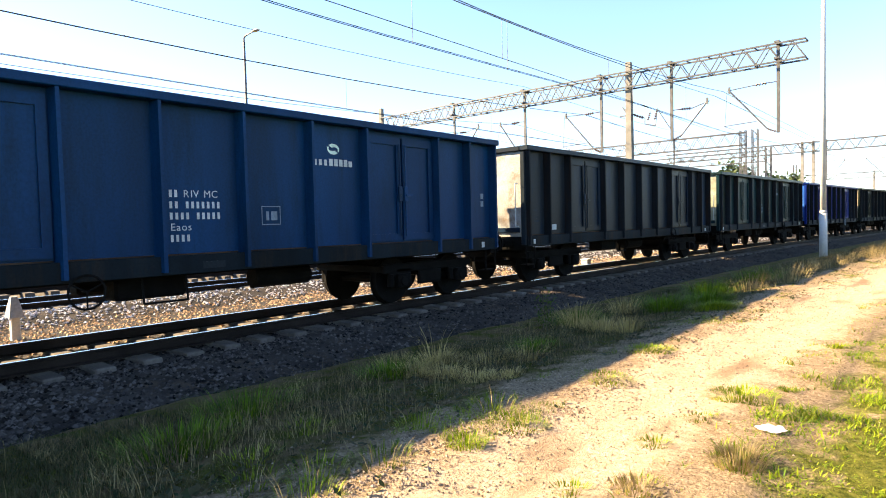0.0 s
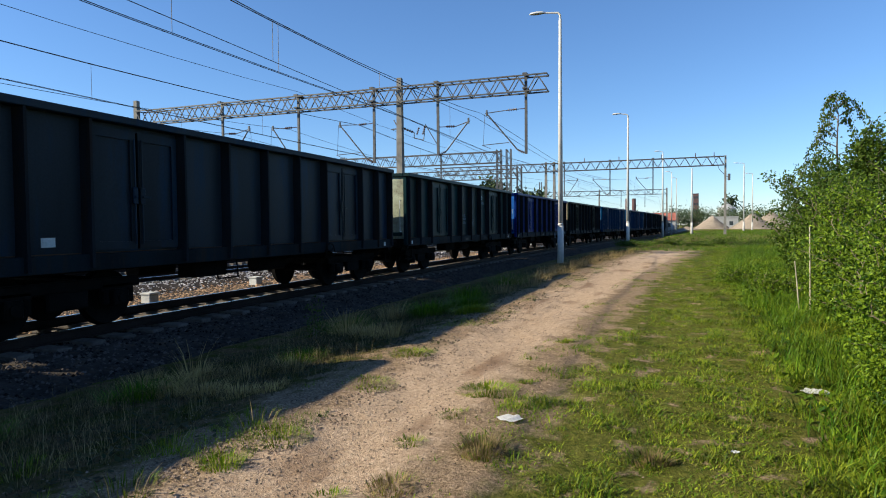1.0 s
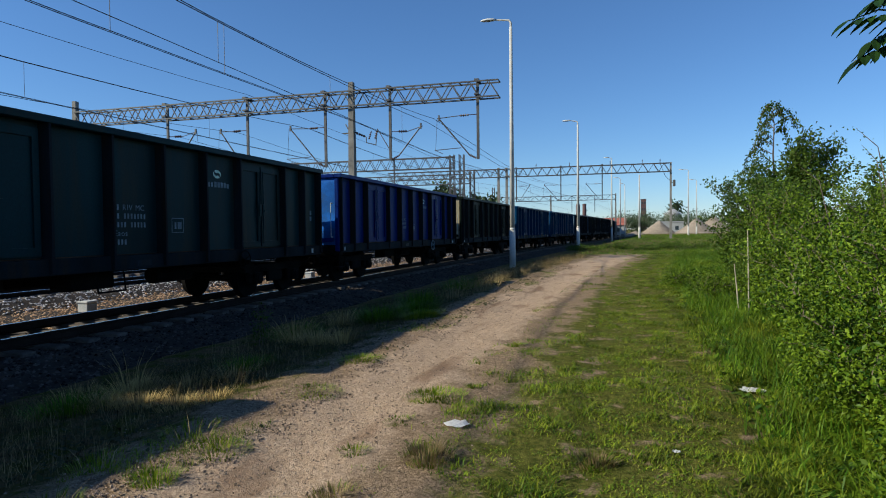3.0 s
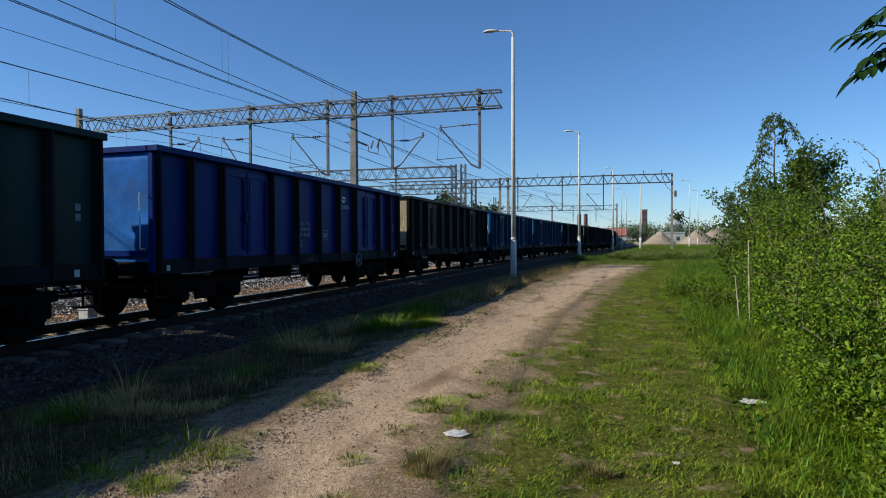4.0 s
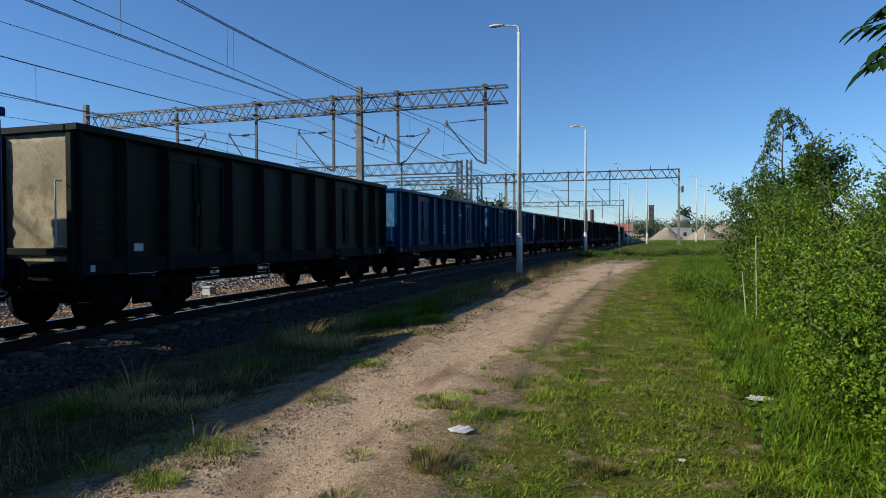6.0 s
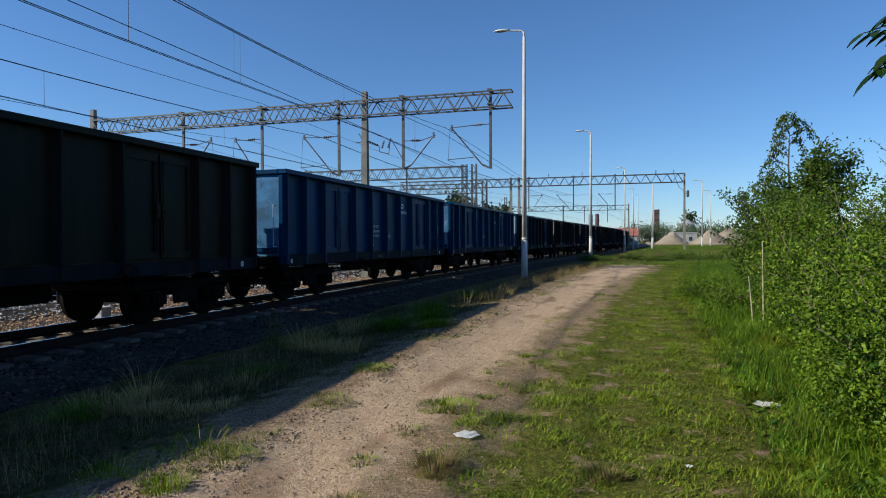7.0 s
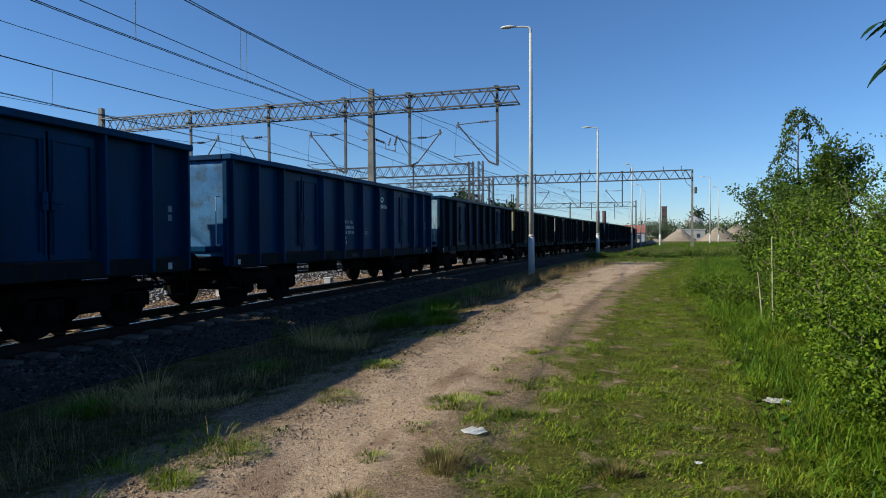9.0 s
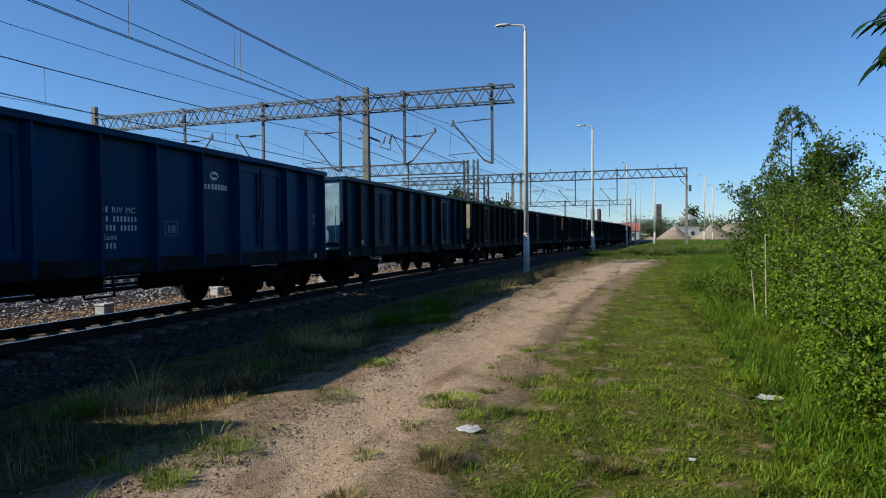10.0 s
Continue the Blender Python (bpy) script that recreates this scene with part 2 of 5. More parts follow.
def track(s, right=0.0, z=0.0):
    """The point at s along the line and right of the track's middle, with the heading."""
    k = max(0.0, min(len(TRACK) - 2.0, (s + 80) / 0.5))
    i, w = int(k), k - int(k)
    x, y, h = [a + (b - a) * w for a, b in zip(TRACK[i], TRACK[i + 1])]
    o = right - HALF
    return Vector((x + o * math.cos(h), y - o * math.sin(h), z)), h


def sweep(bm, profile, s0, s1, step):
    """Sweeps a profile of (right, z) along the track."""
    n = max(2, int((s1 - s0) / step) + 1)
    rows = []
    for k in range(n):
        s = s0 + (s1 - s0) * k / (n - 1)
        rows.append([bm.verts.new(track(s, o, z)[0]) for o, z in profile])
    for a, b in zip(rows, rows[1:]):
        for k in range(len(profile) - 1):
            bm.faces.new((a[k], a[k + 1], b[k + 1], b[k]))



# ---- ground ----
def smooth(a, b, x):
    k = np.clip((x - a) / (b - a), 0, 1)
    return k * k * (3 - 2 * k)


TX = np.array([p[0] for p in TRACK]) - HALF
TY = np.array([p[1] for p in TRACK])


def bend(y):
    """How far the dirt track has swung to the right by y."""
    return 0.00185 * np.clip(y, 0, 60) ** 2


def path_mid(y):
    return -2.28 + bend(y)


LATTICE = np.random.default_rng(2).random((64, 64))


def patchy(x, y, size, seed=0):
    """Uneven patches about that many metres across, in three octaves, round 0.5."""
    out, total = 0.0, 0.0
    for k in range(3):
        u, v = x * 2 ** k / size + 13.7 * seed + 5 * k, y * 2 ** k / size + 7.1 * seed + 3 * k
        i, j = np.floor(u).astype(int), np.floor(v).astype(int)
        a, b = u - i, v - j
        a, b = a * a * (3 - 2 * a), b * b * (3 - 2 * b)
        i, j, i1, j1 = i % 64, j % 64, (i + 1) % 64, (j + 1) % 64
        out = out + 0.55 ** k * ((LATTICE[i, j] * (1 - a) + LATTICE[i1, j] * a) * (1 - b) + (LATTICE[i, j1] * (1 - a) + LATTICE[i1, j1] * a) * b)
        total += 0.55 ** k
    return out / total


def ground_z(x, y):
    """Height of the ground: a shallow ditch beside the ballast, the track path level with the rails, rougher verges."""
    u = x - np.interp(y, TY, TX)
    z = -0.5 + 0.15 * smooth(2.3, 3.2, u) + 0.20 * smooth(3.2, 5.6, u) + 0.15 * smooth(5.4, 6.6, u)
    p = x - path_mid(y)
    rut = -0.035 * np.exp(-(p / 0.42) ** 2) + 0.03 * (patchy(x, y, 0.5, 3) - 0.5) * smooth(0.3, 0.7, np.abs(p))
    z = z + rut * smooth(5.8, 6.6, u) + 0.08 * smooth(1.0, 2.6, x - bend(y))
    z = z + 0.35 * smooth(38, 75, y) * smooth(2.5, 7, u)
    z = z + 0.009 * (np.sin(3.1 * x + 1.3 * y) + np.sin(2.3 * y - 1.7 * x + 1) + 0.6 * np.sin(6.7 * x + 5.1 * y)) * (1 - smooth(60, 120, np.abs(y)))
    return z


def axis(*spans):
    out = []
    for a, b, n in spans:
        out += list(np.linspace(a, b, n, endpoint=False))
    return np.array(out + [spans[-1][1]])


def build_ground():
    xs = axis((-3000, -300, 8), (-300, -40, 14), (-40, -8, 32), (-8, 5, 120), (5, 40, 36), (40, 300, 14), (300, 3000, 8))
    ys = axis((-3000, -200, 8), (-200, -10, 14), (-10, 1, 24), (1, 16, 130), (16, 60, 90), (60, 200, 40), (200, 600, 14), (600, 4000, 8))
    gx, gy = np.meshgrid(xs, ys)
    gz = ground_z(gx, gy)
    near = (np.abs(gx) < 9) & (gy > 0) & (gy < 30)
    gz = gz + near * np.random.default_rng(3).normal(0, 0.006, gz.shape)
    v = np.stack([gx, gy, gz], -1).reshape(-1, 3)
    w = len(xs)
    i = np.arange((len(ys) - 1) * w).reshape(-1, w)[:, :-1].ravel()
    f = np.stack([i, i + 1, i + 1 + w, i + w], -1)
    m = bpy.data.materials.new("path_and_verge_soil")
    m.use_nodes = True
    t = m.node_tree
    n, l = t.nodes, t.links
    b = n["Principled BSDF"]
    b.inputs["Roughness"].default_value = 0.95
    b.inputs["Specular IOR Level"].default_value = 0.04

    def math_node(op, a, c=None):
        k = n.new("ShaderNodeMath")
        k.operation = op
        for q, val in enumerate((a, c)):
            if val is None:
                continue
            if isinstance(val, (int, float)):
                k.inputs[q].default_value = val
            else:
                l.new(val, k.inputs[q])
        return k.outputs[0]

    def ramp(val, p0, p1, c0=(0, 0, 0), c1=(1, 1, 1)):
        k = n.new("ShaderNodeValToRGB")
        k.color_ramp.elements[0].position, k.color_ramp.elements[1].position = p0, p1
        k.color_ramp.elements[0].color, k.color_ramp.elements[1].color = (*c0, 1), (*c1, 1)
        l.new(val, k.inputs["Fac"])
        return k.outputs["Color"]

    def mix(fac, a, c, kind="MIX"):
        k = n.new("ShaderNodeMix")
        k.data_type, k.blend_type = "RGBA", kind
        for sock, val in (("Factor", fac), ("A", a), ("B", c)):
            if isinstance(val, tuple):
                k.inputs[sock].default_value = (*val, 1)
            elif isinstance(val, (int, float)):
                k.inputs[sock].default_value = val
            else:
                l.new(val, k.inputs[sock])
        return k.outputs["Result"]

    def tex(scale, detail=6, rough=0.6):
        k = n.new("ShaderNodeTexNoise")
        k.inputs["Scale"].default_value, k.inputs["Detail"].default_value, k.inputs["Roughness"].default_value = scale, detail, rough
        l.new(co.outputs["Object"], k.inputs["Vector"])
        return k.outputs["Fac"]

    co = n.new("ShaderNodeTexCoord")
    sp = n.new("ShaderNodeSeparateXYZ")
    l.new(co.outputs["Object"], sp.inputs[0])
    yc = math_node("MINIMUM", math_node("MAXIMUM", sp.outputs["Y"], 0.0), 60.0)
    off = math_node("SUBTRACT", sp.outputs["X"], math_node("ADD", math_node("MULTIPLY", math_node("MULTIPLY", yc, yc), 0.00185), -2.28))
    broad, mid, fine, grit = tex(0.7), tex(2.6), tex(14, 8, 0.7), tex(90, 4)
    stretch = n.new("ShaderNodeMapping")
    stretch.inputs["Scale"].default_value = (2.2, 0.5, 1.0)
    l.new(co.outputs["Object"], stretch.inputs["Vector"])
    wear = n.new("ShaderNodeTexNoise")
    wear.inputs["Scale"].default_value, wear.inputs["Detail"].default_value = 1.0, 6
    l.new(stretch.outputs["Vector"], wear.inputs["Vector"])
    wob = math_node("MULTIPLY", math_node("SUBTRACT", mid, 0.5), 1.1)
    width = math_node("ADD", math_node("MULTIPLY", yc, 0.017), 0.47)
    edge = math_node("SUBTRACT", math_node("ADD", math_node("ABSOLUTE", off), wob), width)
    on_path = ramp(math_node("ADD", edge, 0.5), 0.40, 0.66, (1, 1, 1), (0, 0, 0))
    fade = ramp(math_node("MULTIPLY", math_node("ADD", sp.outputs["Y"], math_node("MULTIPLY", wob, 8.0)), 0.01), 0.36, 0.44, (1, 1, 1), (0, 0, 0))
    on_path = mix(1.0, on_path, fade, "MULTIPLY")
    shoulder = ramp(math_node("ADD", edge, math_node("MULTIPLY", wob, 0.6)), 0.55, 0.95, (1, 1, 1), (0, 0, 0))
    sand = mix(ramp(fine, 0.3, 0.7), (0.42, 0.30, 0.195), (0.62, 0.47, 0.33))
    sand = mix(ramp(tex(38, 6, 0.75), 0.34, 0.56), (0.30, 0.21, 0.135), sand)
    sand = mix(ramp(wear.outputs["Fac"], 0.54, 0.68), sand, (0.25, 0.165, 0.105))
    dirt = mix(ramp(fine, 0.32, 0.68), (0.20, 0.142, 0.088), (0.46, 0.335, 0.215))
    dirt = mix(ramp(tex(45, 5, 0.7), 0.38, 0.54), (0.15, 0.104, 0.062), dirt)
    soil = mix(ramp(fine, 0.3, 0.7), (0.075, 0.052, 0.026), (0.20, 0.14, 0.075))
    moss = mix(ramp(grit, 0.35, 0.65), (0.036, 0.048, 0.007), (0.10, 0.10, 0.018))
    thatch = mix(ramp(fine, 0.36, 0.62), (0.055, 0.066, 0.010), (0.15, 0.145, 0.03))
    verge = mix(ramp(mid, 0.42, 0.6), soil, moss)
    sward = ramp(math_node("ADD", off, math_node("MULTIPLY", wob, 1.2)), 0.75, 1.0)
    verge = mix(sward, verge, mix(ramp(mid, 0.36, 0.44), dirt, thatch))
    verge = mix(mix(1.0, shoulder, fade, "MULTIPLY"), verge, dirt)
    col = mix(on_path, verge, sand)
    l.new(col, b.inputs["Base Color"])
    bp = n.new("ShaderNodeBump")
    bp.inputs["Strength"].default_value, bp.inputs["Distance"].default_value = 1.0, 0.04
    l.new(math_node("ADD", math_node("MULTIPLY", grit, 0.4), fine), bp.inputs["Height"])
    l.new(bp.outputs["Normal"], b.inputs["Normal"])
    ob = raw("ground", v.tolist(), f.tolist(), m)
    ob.data.shade_smooth()
    tagged(ob, "dry sandy dirt track between grassy verges beside the railway", "ground", kind="structure")


build_ground()


# ---- permanent way ----
def stones(name, material, label, count, place, size, seed):
    """Scattered crushed stones, each an uneven eight-sided lump; too many to count."""
    g = np.random.default_rng(seed)
    c = place(g, count)
    n = len(c)
    r = g.uniform(*size, (n, 1, 1))
    base = np.array([(1, 0, 0), (0, 1, 0), (-1, 0, 0), (0, -1, 0), (0, 0, 0.75), (0, 0, -0.75)], float)
    v = base[None] * g.uniform(0.6, 1.35, (n, 6, 1)) * r
    a = g.uniform(0, 6.28, n)
    rot = np.stack([np.cos(a), -np.sin(a), np.sin(a), np.cos(a)], -1).reshape(n, 2, 2)
    v[:, :, :2] = np.einsum("nij,nkj->nki", rot, v[:, :, :2])
    v += c[:, None, :]
    tri = np.array([(0, 1, 4), (1, 2, 4), (2, 3, 4), (3, 0, 4), (1, 0, 5), (2, 1, 5), (3, 2, 5), (0, 3, 5)])
    f = (tri[None] + 6 * np.arange(n)[:, None, None]).reshape(-1, 3)
    ob = raw(name, v.reshape(-1, 3).tolist(), f.tolist(), material)
    tagged(ob, label, "ballast", kind="stuff")
    return ob


def bed_z(u):
    return np.interp(u, [-30, -10.6, -9.4, -5.6, -4.6, -2.4, -1.75, 1.8, 2.9, 3.6], [-0.45, -0.42, -0.16, -0.16, -0.37, -0.34, -0.235, -0.235, -0.44, -0.52])


def along(u, s, lift=0.0):
    """Points at s along the track and u right of its middle, on the ballast."""
    x = np.interp(s, np.arange(len(TRACK)) * 0.5 - 80, [p[0] for p in TRACK])
    y = np.interp(s, np.arange(len(TRACK)) * 0.5 - 80, [p[1] for p in TRACK])
    h = np.interp(s, np.arange(len(TRACK)) * 0.5 - 80, [p[2] for p in TRACK])
    return np.stack([x + (u - HALF) * np.cos(h), y - (u - HALF) * np.sin(h), bed_z(u) + lift], -1)


bm = bmesh.new()
sweep(bm, [(u, float(bed_z(u))) for u in (-30, -20, -10.6, -9.4, -5.6, -4.6, -2.4, -1.75, 1.8, 2.9, 3.6)], -60, 400, 2.0)
tagged(part("ballast_bed", bm, mat("ballast_fines", (0.045, 0.038, 0.032), 0.95, 0, 0.4, 2.0, 35, 0.9, (0.085, 0.062, 0.042))), "brown stone ballast bed under several railway tracks", "ballast", kind="structure")


def near_s(g, n, lo, hi, power=1.7):
    return lo + (hi - lo) * g.random(n) ** power


stones("ballast_stones", M_BALLAST_DARK, "dirty dark brown crushed stone beside the near rail", 26000, lambda g, n: along(g.uniform(-0.6, 3.3, n), near_s(g, n, 1, 45, 2.2), 0.0), (0.016, 0.04), 11)
stones("ballast_stones", M_BALLAST_TAN, "tan crushed stone between the two railway tracks", 12000, lambda g, n: along(g.uniform(-5.0, -0.6, n), near_s(g, n, 1, 45, 1.5), 0.0), (0.025, 0.05), 12)
stones("ballast_stones", M_BALLAST_WHITE, "pale fresh crushed stone banked along the second track", 9000, lambda g, n: along(g.uniform(-8.6, -4.6, n), near_s(g, n, 2, 60), 0.01), (0.022, 0.048), 13)
# scattered pebbles on the dirt track


def pebbles(g, n):
    y = near_s(g, n, 1.6, 28, 1.9)
    x = path_mid(y) + g.normal(-0.15, 0.75, n)
    return np.stack([x, y, ground_z(x, y) + 0.002], -1)


def gravel(g, n):
    y = near_s(g, n, 1.6, 22, 1.7)
    x = path_mid(y) - 0.62 + g.normal(0, 0.22, n)
    ok = patchy(x, y, 0.6, 9) > 0.42
    return np.stack([x, y, ground_z(x, y) + 0.004], -1)[ok]


M_PEBBLE = mat("path_pebble", (0.26, 0.195, 0.14), 0.9, 0, 0.3, 3, 40, 0.2, None, False, 0.6)
stones("pebbles", M_PEBBLE, "small grey and tan pebbles lying on the dirt track", 13000, pebbles, (0.003, 0.012), 14)
stones("gravel", M_PEBBLE, "coarse brown gravel along the shoulder of the dirt track", 8000, gravel, (0.004, 0.015), 15)


def rail_pair(mid, s0, s1, step, parent):
    for side in (-0.7525, 0.7525):
        o = mid + side
        bm = bmesh.new()
        sweep(bm, [(o - 0.07, -0.172), (o - 0.07, -0.155), (o - 0.012, -0.14), (o - 0.012, -0.045), (o - 0.036, -0.035), (o - 0.036, -0.004), (o + 0.036, -0.004), (o + 0.036, -0.035), (o + 0.012, -0.045), (o + 0.012, -0.14), (o + 0.07, -0.155), (o + 0.07, -0.172)], s0, s1, step)
        rail = part("rail", bm, M_RAIL, parent)
        bm = bmesh.new()
        sweep(bm, [(o - 0.034, -0.003), (o - 0.026, 0.0), (o + 0.026, 0.0), (o + 0.034, -0.003)], s0, s1, step)
        part("rail_head", bm, M_RAILTOP, rail, "bright polished running surface")


def sleeper_mesh():
    bm = bmesh.new()
    box(bm, -1.28, 1.28, -0.13, 0.13, -0.36, -0.168, 0.02)
    me = bpy.data.meshes.new("sleeper")
    bm.to_mesh(me)
    bm.free()
    me.materials.append(M_SLEEPER)
    return me


SLEEPER = sleeper_mesh()


def build_track(mid, label, singles):
    t = empty("railway_track")
    tagged(t, label, "railway track", kind="structure")
    rail_pair(mid, -60, 400, 2.0 if mid == 0 else 4.0, t)
    bm = bmesh.new()
    g = random.Random(5)
    for k in range(-20, 420):
        s = k * 0.6
        p, h = track(s, mid, g.uniform(-0.012, 0.008) + (0 if mid == 0 else 0.045))
        m = Matrix.Translation(p) @ Matrix.Rotation(-h + g.uniform(-0.012, 0.012), 4, "Z")
        if 0 <= k < singles:
            ob = new("sleeper", SLEEPER)
            ob.parent, ob.matrix_basis = t, m
        else:
            b2 = [(-1.28, -0.13), (1.28, -0.13), (1.28, 0.13), (-1.28, 0.13)]
            lo = [bm.verts.new(m @ Vector((x, y, -0.36))) for x, y in b2]
            hi = [bm.verts.new(m @ Vector((x * 0.99, y * 0.9, -0.168))) for x, y in b2]
            bm.faces.new(hi)
            for q in range(4):
                bm.faces.new((lo[q], lo[(q + 1) % 4], hi[(q + 1) % 4], hi[q]))
    tagged(part("far_sleepers", bm, M_SLEEPER, t), kind="stuff")
    return t


build_track(0.0, "curving railway track on concrete sleepers under the freight train", 150)
build_track(-7.3, "second railway track on pale fresh ballast", 40)
build_track(-12.0, "third railway track with worn rails", 0)
build_track(-16.5, "fourth railway track with worn rails", 0)



# ---- freight train ----
POSTS = (0.0, 1.0, 2.02, 3.95, 5.15, 6.4, 7.65, 8.85, 10.78, 11.8, 12.8)
DOORS = ((2.02, 3.95), (8.85, 10.78))
END = 6.4


def lettering(body, size, material, parent, y, z, name="letter", x=1.3035):
    """Characters of the built-in font, one thin mesh each, on the wagon's near side."""
    for ch in body:
        if ch == " ":
            y += size * 0.35
            continue
        cu = bpy.data.curves.new("characters", "FONT")
        cu.body, cu.size, cu.extrude = ch, size, 0.001
        tmp = new("characters", cu)
        me = bpy.data.meshes.new_from_object(tmp.evaluated_get(bpy.context.evaluated_depsgraph_get()))
        bpy.data.objects.remove(tmp)
        wide = max(v.co.x for v in me.vertices)
        me.transform(Matrix(((0, 0, 1, x), (1, 0, 0, y), (0, 1, 0, z), (0, 0, 0, 1))))
        me.materials.clear()
        me.materials.append(material)
        ob = new(name, me)
        ob.parent = parent
        y += wide + size * 0.11


def bars(rows, material, parent, name="painted_mark", label="", x=1.302):
    """Plain painted bars (y, z, width, height) standing for marks that carry no readable words."""
    for y, z, w, h in rows:
        bm = bmesh.new()
        box(bm, x, x + 0.0025, y, y + w, z, z + h)
        part(name, bm, material, parent, label)


def logo(parent, y, z, s=1.0, ink=M_LETTER):
    """Two facing curved swooshes over a wordless bar row."""
    bm = bmesh.new()
    for turn in (0, math.pi):
        pts = []
        for k in range(9):
            a = -0.5 + k * 0.36
            pts.append((0.17 * math.cos(a), 0.12 * math.sin(a)))
        for k in range(9):
            a = -0.5 + (8 - k) * 0.36
            pts.append((0.10 * math.cos(a) + 0.03, 0.055 * math.sin(a) - 0.01))
        c, q = math.cos(turn), math.sin(turn)
        n = len(pts) // 2
        vs = [bm.verts.new((1.3045, y + s * (a * c - b * q), z + s * (a * q + b * c))) for a, b in pts]
        for k in range(n - 1):
            bm.faces.new((vs[k], vs[k + 1], vs[2 * n - 2 - k], vs[2 * n - 1 - k]))
    part("logo_mark", bm, M_LOGO_GREEN, parent, "pale green two-part company mark")
    w = []
    for k in range(8):
        w.append((y - 0.42 + k * 0.108, z - 0.29, 0.06 if k < 3 else 0.078, 0.12 if k in (3, 4, 5, 6) else 0.10))
    bars(w, ink, parent, "logo_bar")


def build_bogie(wagon, at):
    b = empty("bogie", Matrix.Translation((0, at, 0)))
    b.parent = wagon
    bm = bmesh.new()
    for x in (-1, 1):
        a, c = x * 0.96, x * 1.06
        lo, hi = min(a, c), max(a, c)
        box(bm, lo, hi, -1.35, 1.35, 0.62, 0.80, 0.02)
        box(bm, lo, hi, -0.35, 0.35, 0.34, 0.64, 0.03)
        for y in (-0.9, 0.9):
            box(bm, lo, hi, y - 0.32, y + 0.32, 0.56, 0.70, 0.02)
    box(bm, -1.0, 1.0, -0.22, 0.22, 0.55, 0.82, 0.03)
    for y in (-1.3, 1.3):
        box(bm, -1.0, 1.0, y - 0.05, y + 0.05, 0.64, 0.76)
    part("bogie_frame", bm, M_UNDER, b)
    for x in (-1, 1):
        for y in (-0.9, 0.9):
            bm = bmesh.new()
            box(bm, x * 1.05 - 0.11, x * 1.05 + 0.11, y - 0.14, y + 0.14, 0.32, 0.60, 0.03)
            tube(bm, (x * 1.12, y, 0.46), (x * 1.19, y, 0.46), 0.11, 0.09, 10)
            for q in (-0.24, 0.24):
                tube(bm, (x * 1.02, y + q, 0.36), (x * 1.02, y + q, 0.60), 0.075, None, 8)
            part("axle_box", bm, M_UNDER, b)
    sets = []
    for y in (-0.9, 0.9):
        bm = bmesh.new()
        tube(bm, (-0.98, 0, 0), (0.98, 0, 0), 0.08, None, 8)
        for x in (-1, 1):
            tube(bm, (x * 0.70, 0, 0), (x * 0.815, 0, 0), 0.458, 0.452, 28)
            tube(bm, (x * 0.68, 0, 0), (x * 0.70, 0, 0), 0.488, 0.485, 28)
            tube(bm, (x * 0.815, 0, 0), (x * 0.835, 0, 0), 0.16, 0.13, 12)
            for k in range(3):
                q = k * math.tau / 3
                tube(bm, (x * 0.815, 0.3 * math.cos(q), 0.3 * math.sin(q)), (x * 0.822, 0.3 * math.cos(q), 0.3 * math.sin(q)), 0.05, None, 8)
        w = part("wheelset", bm, M_UNDER, b)
        w.location = (0, y, 0.46)
        sets.append(w)
    return b


